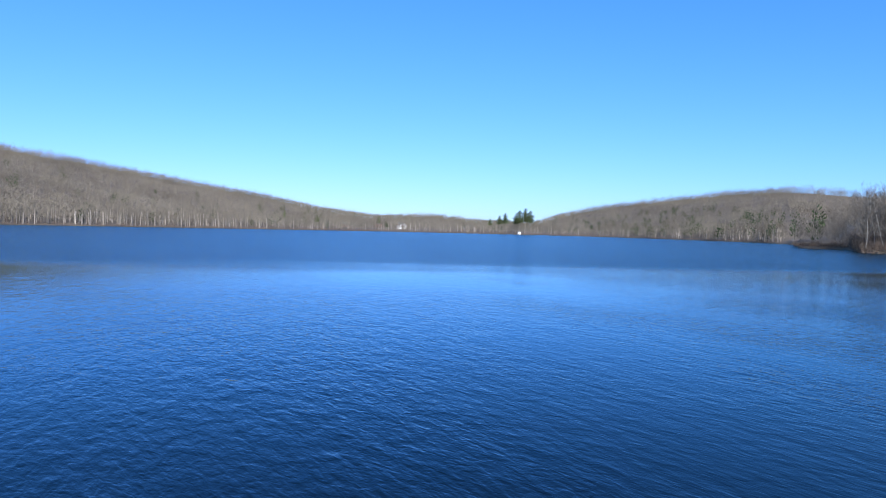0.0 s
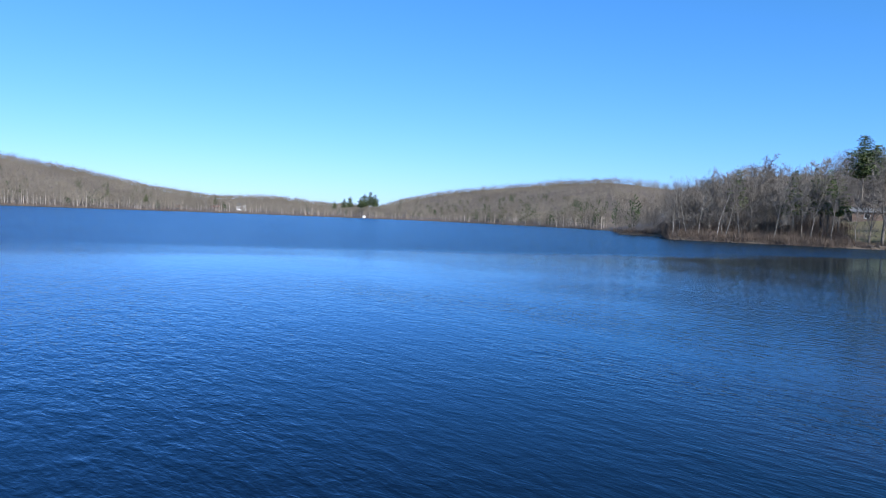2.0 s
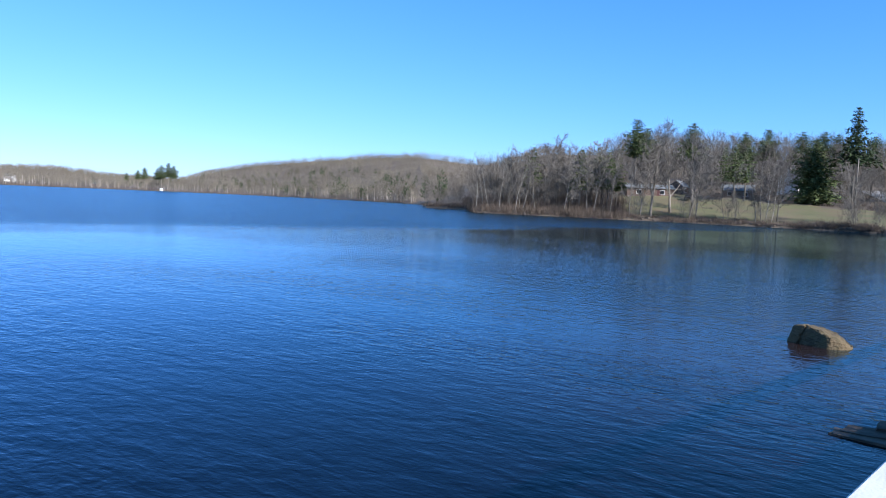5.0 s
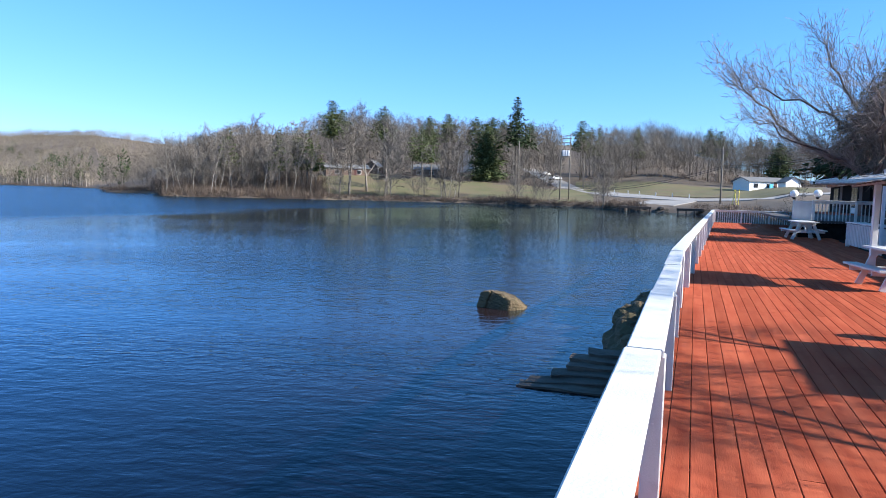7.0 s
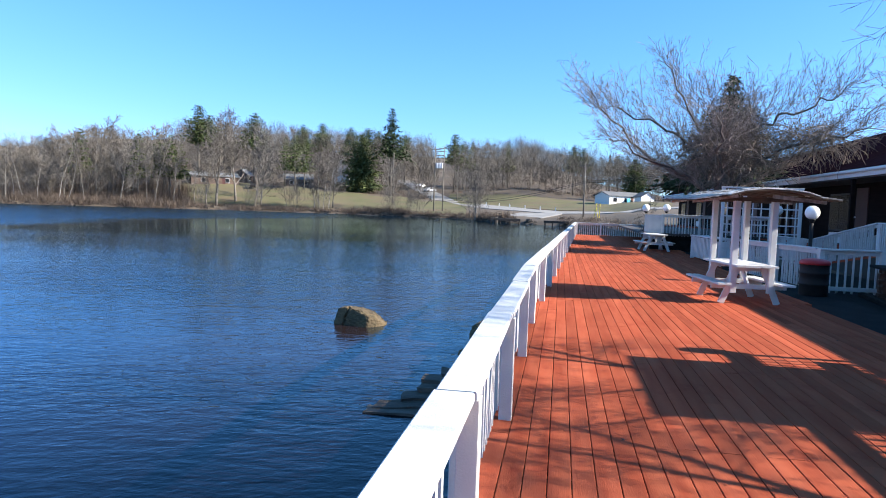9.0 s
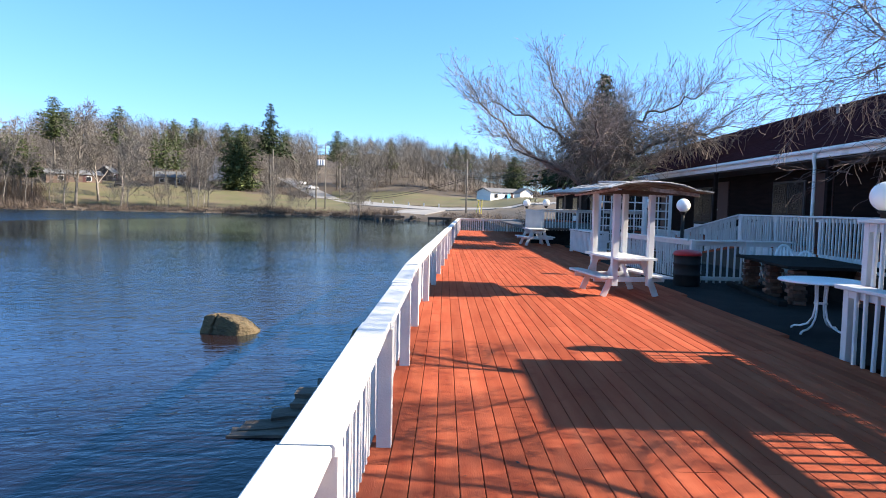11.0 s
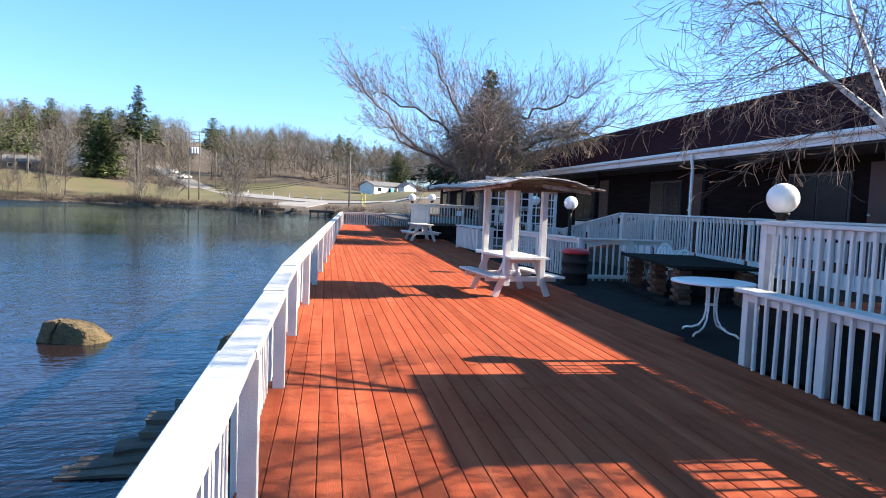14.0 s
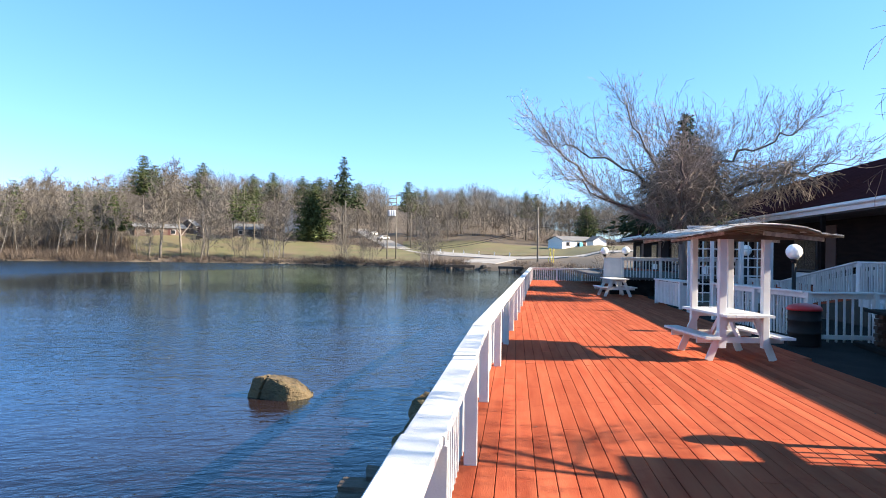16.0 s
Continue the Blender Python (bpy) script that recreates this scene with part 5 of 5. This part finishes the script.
solid("bank_stones", g, M_LEDGE, "grey stones along the lake bank", "stones", "stuff")


# ---- houses ----
def house(b, r, width, depth, wall_h, roof_h, turn, wall, roof, label, windows=3, chimney=False, lift=0.0):
    p = at_bearing(b, r, lift)
    h = thing("house", label, "house", p, b + turn)
    w, d = width / 2, depth / 2
    part("wall", Geo().box(-w, w, -d, d, -1.5, wall_h), wall, h)
    e = 0.4
    part("gable", Geo().add([(-w, -d, wall_h), (w, -d, wall_h), (w, d, wall_h), (-w, d, wall_h), (-w, 0, wall_h + roof_h - 0.05), (w, 0, wall_h + roof_h - 0.05)], [(0, 1, 5, 4), (2, 3, 4, 5), (1, 2, 5), (3, 0, 4), (0, 3, 2, 1)]), wall, h)
    g = Geo()
    for s in (-1, 1):
        k = roof_h / d
        g.add([(-w - e, s * (d + e), wall_h - e * k + 0.06), (w + e, s * (d + e), wall_h - e * k + 0.06), (w + e, 0, wall_h + roof_h + 0.06), (-w - e, 0, wall_h + roof_h + 0.06),
               (-w - e, s * (d + e), wall_h - e * k - 0.1), (w + e, s * (d + e), wall_h - e * k - 0.1), (w + e, 0, wall_h + roof_h - 0.1), (-w - e, 0, wall_h + roof_h - 0.1)],
              [(0, 1, 2, 3), (7, 6, 5, 4), (0, 4, 5, 1), (1, 5, 6, 2), (3, 2, 6, 7), (0, 3, 7, 4)])
    part("roof", g, roof, h)
    for i in range(windows):
        x = -w + (i + 0.5) * width / windows
        win = part("window", Geo().box(x - 0.65, x + 0.65, -d - 0.05, -d - 0.01, wall_h - 1.75, wall_h - 0.55), M_FASCIA, h)
        part("pane", Geo().box(x - 0.57, x + 0.57, -d - 0.075, -d - 0.055, wall_h - 1.67, wall_h - 0.63), M_GLASS, win)
    part("door", Geo().box(w * 0.28, w * 0.28 + 0.95, -d - 0.05, -d - 0.01, 0.0, min(2.1, wall_h - 0.2)), M_DOOR, h)
    if chimney:
        part("chimney", Geo().box(w * 0.5, w * 0.5 + 0.8, -0.4, 0.4, wall_h, wall_h + roof_h + 1.0), M_BRICK, h)
    return h


house(29.1, 194, 12.5, 7, 2.1, 1.0, 12, M_HOUSE_BROWN, M_HOUSE_ROOF, "low brown ranch house with a grey roof behind the lawn", 2, lift=-0.5)
house(26.7, 199, 2.8, 4, 2.0, 1.5, 60, M_SOFFIT, M_HOUSE_ROOF, "small grey gabled garage beside the brown house", 1, lift=0.2)
house(18.6, 230, 5, 6, 5.0, 3.2, 70, M_HOUSE_WHITE, M_HOUSE_ROOF, "tall white gabled house half hidden by trees", 2)
house(22.3, 206, 8, 6, 2.5, 1.5, 0, M_HOUSE_BROWN, M_HOUSE_ROOF, "low house behind the thicket", 2)
house(-4.7, 184, 11, 6, 1.9, 1.0, 40, M_HOUSE_WHITE, M_HOUSE_ROOF, "white ranch house with a grey roof across the road", 3, lift=0.0)
house(-6.75, 181, 3.0, 4, 1.6, 1.1, 125, M_HOUSE_WHITE, M_HOUSE_ROOF, "white gabled porch wing of the ranch house", 1, lift=-0.3)
tagged(part("pool_cover", Geo().box(-0.5, 0.5, -0.12, 0.12, 0.0, 1.1, 0.05), M_TEAL, None, "turquoise panel leaning by the white house"), category="panel").matrix_basis = pose(*at_bearing(-5.5, 178.0, 0.0), 0, 0, 30)
house(79.0, 650, 7, 6, 3.4, 1.8, -35, M_HOUSE_WHITE, M_HOUSE_ROOF, "white two-storey house on the far shore", 3, lift=1)
house(80.9, 632, 7, 6, 2.0, 1.8, -40, M_HOUSE_BROWN, surface("rust_roof", (0.2, 0.06, 0.045), (0.28, 0.1, 0.07), (1, 1, 1), 0.9), "low cottage with a rust-red roof on the far shore", 2)
for b, r in ((83.9, 600), (73.5, 668)):
    house(b, r, 6, 5, 2.4, 1.8, (b * 37) % 60 - 30, M_HOUSE_BROWN, M_HOUSE_ROOF, "small brown cottage on the far shore", 1)


# ---- utility poles and cables ----
def utility_pole(b, r, h, label, arms=0):
    p = at_bearing(b, r, -0.2)
    t = thing("utility_pole", label, "utility pole", p, b, "utility poles")
    part("pole", Geo().tube([(0, 0, 0), (0, 0, h * 0.5), (0, 0, h)], [0.15, 0.125, 0.10], 8), M_POLE, t, "", True)
    for i in range(arms):
        part("crossarm", Geo().box(-1.2, 1.2, -0.06, 0.06, h - 0.6 - i * 0.9, h - 0.46 - i * 0.9), M_POLE, t)
    return p


P1 = utility_pole(10.8, 150, 14.6, "wooden utility pole on the lawn carrying transformers", 1)
P2 = utility_pole(10.05, 150, 14.8, "wooden utility pole paired with a transformer rack", 1)
rack = thing("transformer_rack", "grey cylindrical transformers on a rack between two poles", "transformer", (P1 + P2) / 2 + Vector((0, 0, 9.8)), 10.4)
for x in (-0.42, 0.0, 0.42):
    part("can", Geo().lathe([(0.26, 0), (0.28, 0.05), (0.28, 1.15), (0.24, 1.22), (0.1, 1.26)], 14, (x * 1.25, 0, 0.06)), M_STEEL, rack, "", True)
part("shelf", Geo().box(-1.0, 1.0, -0.3, 0.3, -0.1, 0.05), M_POLE, rack)
part("crossarm", Geo().box(-1.0, 1.0, -0.08, 0.08, 2.9, 3.05).box(-1.0, 1.0, -0.08, 0.08, 3.8, 3.95), M_POLE, rack)
P3 = utility_pole(8.85, 200, 10.5, "wooden street pole by the road", 0)
P4 = utility_pole(-1.95, 118, 9.6, "wooden utility pole beside the road", 1)
P5 = at_bearing(-14, 112, 8.2)
P6 = utility_pole(14.35, 168, 13.0, "wooden utility pole near the spruce", 0)


def cable(p, q, sag, label, r=0.03):
    pts = [Vector(p).lerp(Vector(q), i / 16) - Vector((0, 0, 4 * sag * (i / 16) * (1 - i / 16))) for i in range(17)]
    solid("power_cable", Geo().tube(pts, [r] * 17, 4), M_CABLE, label, "cable", group="overhead cables")


for dz, sag in ((6.4, 1.3), (6.1, 1.4)):
    cable(P4 + Vector((0, 0, dz)), P2 + Vector((0, 0, dz - 3.6)), sag, "black power cable sagging along the road", 0.045)
    cable(P4 + Vector((0, 0, dz)), P5 + Vector((0, 0, dz - 7.2)), 0.8, "black power cable running behind the trees", 0.045)
cable(P1 + Vector((0, 0, 9)), P6 + Vector((0, 0, 9)), 1.2, "thin power cable between the poles", 0.02)
cable(P4 + Vector((0, 0, 9)), P2 + Vector((0, 0, 11)), 1.5, "thin power cable high over the road", 0.02)
cable(P2 + Vector((0, 0, 8)), P3 + Vector((0, 0, 8)), 0.6, "thin power cable up the road", 0.02)

# ---- docks, markers, far sundries ----
for b0, b1, r in ((5.9, 3.3, 113), (1.3, -0.8, 106)):
    p, q = at_bearing(b0, r), at_bearing(b1, r)
    p.z = q.z = 0
    t = thing("dock", "dark wooden dock on posts at the boat ramp", "dock", (p + q) / 2, (b0 + b1) / 2, "docks")
    half = (q - p).length / 2
    part("platform", Geo().box(-half, half, -0.8, 0.8, -0.50, -0.12), M_JOIST, t)
    for i in range(4):
        for y in (-0.7, 0.7):
            part("pile", Geo().tube([(-half + 0.2 + i * (2 * half - 0.4) / 3, y, -2.0), (-half + 0.2 + i * (2 * half - 0.4) / 3, y, -0.28)], [0.09, 0.09], 7), M_JOIST, t)
tagged(part("piling", Geo().lathe([(0.4, -1.0), (0.42, 0.3), (0.38, 0.9), (0.25, 1.0)], 12), M_JOIST, None, "dark timber piling beside the dock"), category="piling").matrix_basis = pose(*at_bearing(5.4, 116, 0.6))
for i, (b, r) in enumerate(((-2.9, 112), (-3.3, 112), (-3.1, 113))):
    p = at_bearing(b, r, 0)
    solid("marker_pole", Geo().tube([(p.x - 0.25 + 0.2 * i, p.y, p.z - 0.4), (p.x + 0.3 - 0.3 * i, p.y, p.z + 2.4)], [0.06, 0.05], 6), M_YELLOW, "thin yellow marker pole at the shore", "marker", group="yellow markers")
post = Geo().box(-0.09, 0.09, -0.09, 0.09, -0.3, 0.7, 0.01).mesh("post", M_HOUSE_WHITE)
for b in (6.3, 5.2, 4.3, 3.0, 1.7, 0.4):
    p = at_bearing(b, float(np.interp(b, [-4, 0, 3.5, 6.4], [134, 143, 154, 169])), 0.1)
    tagged(part("guide_post", post, None, None, "short white guide post along the road"), "", "post", "guide posts").location = p


def car(b, r, turn, label, paint):
    t = thing("car", label, "car", at_bearing(b, r, 0.15), b + turn, "parked cars")
    g = Geo()
    side = [(-2.1, 0.35), (-2.1, 0.75), (-1.3, 0.9), (-0.8, 1.38), (0.7, 1.4), (1.4, 0.95), (2.1, 0.85), (2.15, 0.35)]
    n = len(side)
    g.add([(x, y, z) for y in (-0.8, 0.8) for x, z in side], [tuple(range(n)), tuple(range(n, 2 * n))[::-1]] + [(i, (i + 1) % n, n + (i + 1) % n, n + i) for i in range(n)])
    part("body", g, paint, t)
    part("windows", Geo().box(-0.75, 0.68, -0.82, 0.82, 0.95, 1.3), M_GLASS, t)
    for x in (-1.35, 1.35):
        for y in (-0.8, 0.8):
            part("wheel", Geo().tube([(x, y - 0.1, 0.33), (x, y + 0.1, 0.33)], [0.33, 0.33], 16), M_BLACK, t)
    return t


car(12.0, 236, 60, "small white car parked where the road tops the rise", M_HOUSE_WHITE)
car(11.2, 222, 40, "pale grey car beside the road", M_STEEL)
car(25.9, 186, 80, "dark car parked by the brown house", M_BLACK)
solid("boat_shed", Geo().box(-1.1, 1.1, -1.0, 1.0, -0.5, 1.1).add([(-1.3, -1.2, 1.1), (1.3, -1.2, 1.1), (1.3, 1.2, 1.1), (-1.3, 1.2, 1.1), (-1.3, 0, 1.9), (1.3, 0, 1.9)], [(0, 1, 5, 4), (2, 3, 4, 5), (1, 2, 5), (3, 0, 4)]), M_HOUSE_WHITE, "white boat shed under the far pines", "shed").matrix_basis = pose(*at_bearing(68.9, 657, 0), 0, 0, 20)


# ---- apple tree, spruce and birch by the motel ----
APPLE_AT = Vector((6.3, 26.6, -0.1))
APPLE_LINES = [
    [(0, 0, 2.1), (-1.1, -0.1, 2.9), (-2.8, -0.4, 3.7), (-4.3, -0.7, 5.1), (-5.1, -0.8, 6.2)],
    [(0, 0.1, 2.4), (-1.1, 0.2, 4.0), (-1.6, 0.3, 4.7), (-2.8, 0.6, 5.3), (-3.9, 0.8, 5.7), (-5.1, 1.0, 5.9)],
    [(0, 0, 2.5), (0.4, 0, 3.9), (1.3, -0.1, 5.1), (2.3, -0.3, 5.6), (3.2, -0.6, 6.0), (4.0, -0.8, 6.5)],
    [(0.1, -0.1, 2.4), (1.1, -0.4, 3.8), (2.3, -0.7, 4.35), (3.8, -0.9, 4.7), (5.4, -1.1, 4.8)],
    [(-0.1, 0.1, 2.5), (-0.8, 0.3, 4.6), (-1.6, 0.4, 6.1), (-2.3, 0.5, 7.5)],
    [(0, 0, 2.5), (0.2, 0.6, 4.2), (0.6, 1.0, 5.4), (1.3, 1.2, 6.4)],
    [(-0.1, -0.2, 2.4), (-0.4, -1.4, 3.8), (-0.9, -2.4, 4.9), (-1.4, -3.0, 5.7)],
    [(0.1, 0.3, 2.4), (0.7, 1.6, 3.9), (1.5, 2.6, 5.2)],
    [(-0.1, -0.1, 2.2), (-1.7, -0.6, 3.3), (-3.1, -1.0, 3.8), (-4.5, -1.3, 4.6)],
    [(0.1, 0.1, 2.3), (1.8, 0.8, 3.4), (3.2, 1.2, 4.3), (4.3, 1.4, 5.2)],
]
SHOOT = dict(steps=[6, 4, 3], wander=[0.05, 0.12, 0.2], lift=[0.07, 0.05, 0.02], thin=0.0045, taper=[0.75, 0.7, 0.5], kids=[5, 3, 0],
             angle=[(18, 55), (20, 60)], ratio=[(0.25, 0.5), (0.3, 0.6)], fade=[0.3, 0.3], rr=[0.6, 0.7])
SHOOT["from"] = [0.12, 0.15]
apple = thing("apple_tree", "bare old apple tree with a dense tangle of upright shoots", "tree", APPLE_AT, 0)
rng = random.Random(46)
shoots, tangle = [], Geo()
part("trunk", Geo().tube([(0.1, 0, 0), (0.05, 0.02, 0.9), (0.0, 0.0, 1.7), (0.0, 0.0, 2.5)], [0.27, 0.21, 0.20, 0.16], 12), M_APPLE, apple, "gnarled grey trunk", True)
for line in APPLE_LINES:
    pts = [Vector(p) for p in line]
    fine = []
    for p, q in zip(pts, pts[1:]):
        for k in range(4):
            fine.append(p.lerp(q, k / 4) + Vector((rng.gauss(0, 0.09), rng.gauss(0, 0.09), rng.gauss(0, 0.09))) * (1 if fine else 0))
    fine.append(pts[-1])
    m = len(fine) - 1
    part("limb", Geo().tube(fine, [0.07 * (1 - i / m) ** 0.9 + 0.008 for i in range(m + 1)], 8), M_APPLE, apple, "gnarled dark limb", True)
    count = 18 + int(9.0 * sum((b - a).length for a, b in zip(fine, fine[1:])))
    for i in range(count):
        f = (0.10 + 0.90 * (i + rng.random()) / count) * m
        k = min(int(f), m - 1)
        p, along = fine[k].lerp(fine[k + 1], f - k), (fine[k + 1] - fine[k]).normalized()
        way = (p - Vector((0, 0, 2.4))).normalized() * rng.uniform(0.2, 1.1) + along * 0.3 + Vector((rng.gauss(0, 0.5), rng.gauss(0, 0.5), rng.uniform(-0.25, 0.6)))
        grow(rng, p, way, rng.uniform(0.7, 2.7) * (1.15 - 0.55 * f / m), rng.uniform(0.006, 0.011), 0, SHOOT, shoots)
crown = Geo()
for level, pts, radii in shoots:
    crown.tube(pts, radii, 4 if level == 0 else 3, cap=False)
part("crown", crown, M_SHOOT, apple, "upright brown shoots and twigs")
# the dense heart of the crown: arching and hanging twigs
for i in range(1900):
    u = Vector((rng.gauss(0, 1), rng.gauss(0, 1), rng.gauss(0, 1))).normalized() * rng.random() ** 0.5
    p = Vector((0.1 + 2.0 * u.x, -0.2 + 1.6 * u.y, 4.15 + 1.6 * u.z))
    if i % 4 == 0:
        p = Vector((2.9 + 1.6 * u.x, -0.7 + 0.9 * u.y, 4.55 + 0.55 * u.z))
    d = Vector((rng.gauss(0, 0.6), rng.gauss(0, 0.6), rng.uniform(-0.4, 0.8))).normalized()
    line = [p]
    for k in range(6):
        d = (d + Vector((rng.gauss(0, 0.22), rng.gauss(0, 0.22), -0.17))).normalized()
        line.append(line[-1] + d * 0.2)
    tangle.tube(line, [rng.uniform(0.005, 0.009)] * 7, 3, cap=False)
part("tangle", tangle, M_TANGLE, apple, "dense tangle of hanging brown twigs")
tr, cr = conifer_geo(77, 8.3, 3.6, 0.40, 34, 16, 0.22, 0.32)
spruce = thing("spruce", "dark green spruce standing behind the apple tree", "tree", (8.0, 33.5, -0.1))
part("trunk", tr, M_BARK, spruce)
part("crown", cr, M_NEEDLE, spruce)
BIRCH = dict(r0=0.085, steps=[10, 9, 8, 6, 4], wander=[0.04, 0.08, 0.10, 0.15, 0.2], lift=[0.03, 0.0, -0.03, -0.05, -0.03], thin=0.0023, taper=[0.8, 0.9, 0.85, 0.75, 0.6],
             kids=[0, 0, 9, 7, 0], angle=[(30, 60), (25, 60), (25, 60), (20, 60)], ratio=[(0.4, 0.6), (0.3, 0.5), (0.35, 0.6), (0.3, 0.6)], fade=[0.3, 0.3, 0.3, 0.2], rr=[0.5, 0.4, 0.5, 0.6])
BIRCH["from"] = [0.27, 0.2, 0.1, 0.15]
BOUGHS = [
    ("trunk", [(5.36, 5.67, 0.67), (5.33, 5.83, 1.15), (5.32, 6.03, 1.59), (5.32, 6.28, 1.97), (5.32, 6.52, 2.41)], 0.081, 0.058),
    ("limb", [(5.32, 6.5, 2.37), (5.3, 6.77, 2.61), (5.27, 7.03, 2.81), (5.18, 7.47, 3.19), (5.05, 7.82, 3.62), (4.83, 8.22, 4.23)], 0.051, 0.012),
    ("limb", [(5.32, 6.51, 2.39), (5.32, 6.62, 2.68), (5.32, 6.83, 3.09), (5.23, 7.03, 3.62), (5.18, 7.16, 4.32), (5.05, 7.34, 5.03)], 0.048, 0.012),
    # these two limbs reach out of view, added to throw shadows on the deck
    ("limb", [(5.32, 6.03, 1.59), (5.35, 5.6, 2.0), (5.4, 5.0, 2.35), (5.35, 4.5, 2.7), (5.2, 4.1, 3.2)], 0.034, 0.01),
    ("limb", [(5.32, 6.28, 1.97), (5.5, 5.7, 2.5), (5.6, 5.2, 2.95), (5.6, 4.7, 3.4)], 0.03, 0.01),
]
birch = thing("birch", "white-barked leafless birch leaning over the raised deck", "tree", (5.36, 5.67, UP - 0.02), 0)
away = Vector((5.36, 5.67, UP - 0.02))
rng = random.Random(12)
twigs = []
for name, pts, r0, r1 in BOUGHS:
    pts = [Vector(p) - away for p in pts]
    m = len(pts) - 1
    part(name, Geo().tube(pts, [0.8 * (r0 + (r1 - r0) * i / m) for i in range(m + 1)], 10), M_BIRCHBARK, birch, "white birch bark with dark scars", True)
    if name == "trunk":
        continue
    count = 26 if pts[-1].y > 0.5 else 11
    for i in range(count):
        f = (0.1 + 0.9 * (i + rng.random()) / count) * m
        k = min(int(f), m - 1)
        p, along = pts[k].lerp(pts[k + 1], f - k), (pts[k + 1] - pts[k]).normalized()
        side = along.orthogonal().normalized()
        side.rotate(Matrix.Rotation(rng.uniform(0, 2 * math.pi), 3, along))
        a = radians(rng.uniform(30, 75))
        grow(rng, p, along * math.cos(a) + side * math.sin(a), rng.uniform(0.8, 2.1) * (1 - 0.35 * f / m), rng.uniform(0.0045, 0.0095), 2, BIRCH, twigs)
g = Geo()
for level, pts, radii in twigs:
    g.tube(pts, radii, 4 if level == 2 else 3, cap=False)
part("crown", g, M_BIRCHTWIG, birch, "fine dark drooping twigs")
# unseen second birch, added for the branch shadows on the near deck
copy_thing(birch, pose(6.1, 2.75, UP - 0.02))
sap = dict(SLIM, r0=0.03, thin=0.004)
stem, twig = leaf_off(3, 2.6, sap, 0, [6, 4, 3, 3])
sapling = thing("sapling", "thin bare sapling in a pot beside the far picnic table", "sapling", (4.05, 31.9, 0.0))
part("trunk", stem, M_APPLE, sapling)
part("crown", twig, M_APPLE, sapling)
part("pot", Geo().lathe([(0.16, 0), (0.2, 0.25), (0.22, 0.27), (0.18, 0.27), (0.17, 0.2)], 16), M_BRICK, sapling)

# ---- dry leaves blown over the deck ----
g = Geo()
rng = random.Random(44)
for i in range(70):
    x, y, a, r = rng.uniform(0.15, 4.4), rng.uniform(-1, 19), rng.uniform(0, 6.28), rng.uniform(0.008, 0.022)
    ca, sa = math.cos(a) * r, math.sin(a) * r
    g.add([(x - ca, y - sa, 0.004), (x + sa * 0.5, y - ca * 0.5, 0.008), (x + ca, y + sa, 0.012), (x - sa * 0.5, y + ca * 0.5, 0.003)], [(0, 1, 2), (0, 2, 3)])
solid("dry_leaves", g, M_JOIST, "scattered dark dry leaves on the deck", "leaves", "stuff")

# ---- deck boards, the nearest as pieces ----
BOARD_CACHE = {}


def board_mesh(length):
    key = round(length, 2)
    if key not in BOARD_CACHE:
        BOARD_CACHE[key] = Geo().box(-BOARD / 2 + 0.0027, BOARD / 2 - 0.0027, 0, length - 0.004, -0.042, 0, 0.0035).mesh("deck_board", M_DECK)
    return BOARD_CACHE[key]


rest = Geo()
rng = random.Random(9)
x = -0.135 + BOARD / 2
i = 0
while x < 6.3:
    start = DECK_BACK + rng.choice((0.0, 1.2, 2.4, 3.6)) - 4.8
    y = start
    while y < DECK_FAR:
        y0, y1 = max(y, DECK_BACK), min(y + 4.8, DECK_FAR)
        while y0 < y1 and rail_x(y0) - 0.16 > x - BOARD / 2:
            y0 += 0.4
        hi = y1
        lo = y0
        # the landward edge widens with distance
        while lo < hi and deck_edge(lo) < x + BOARD / 2:
            lo += 0.05
        if hi - lo > 0.3:
            if -1.5 < (lo + hi) / 2 < 24:
                b = part("deck_board", board_mesh(hi - lo), None, deck)
                b.location = (x, lo, rng.uniform(-0.0025, 0.0))
                b.rotation_euler = (0, rng.uniform(-0.012, 0.012), 0)
            else:
                rest.box(x - BOARD / 2 + 0.0027, x + BOARD / 2 - 0.0027, lo, hi - 0.004, -0.042, rng.uniform(-0.0025, 0.0), 0.0035)
        y += 4.8
    x += BOARD
    i += 1
tagged(part("deck_boards", rest, M_DECK_FAR, deck, "red-stained deck boards farther along"), kind="stuff")
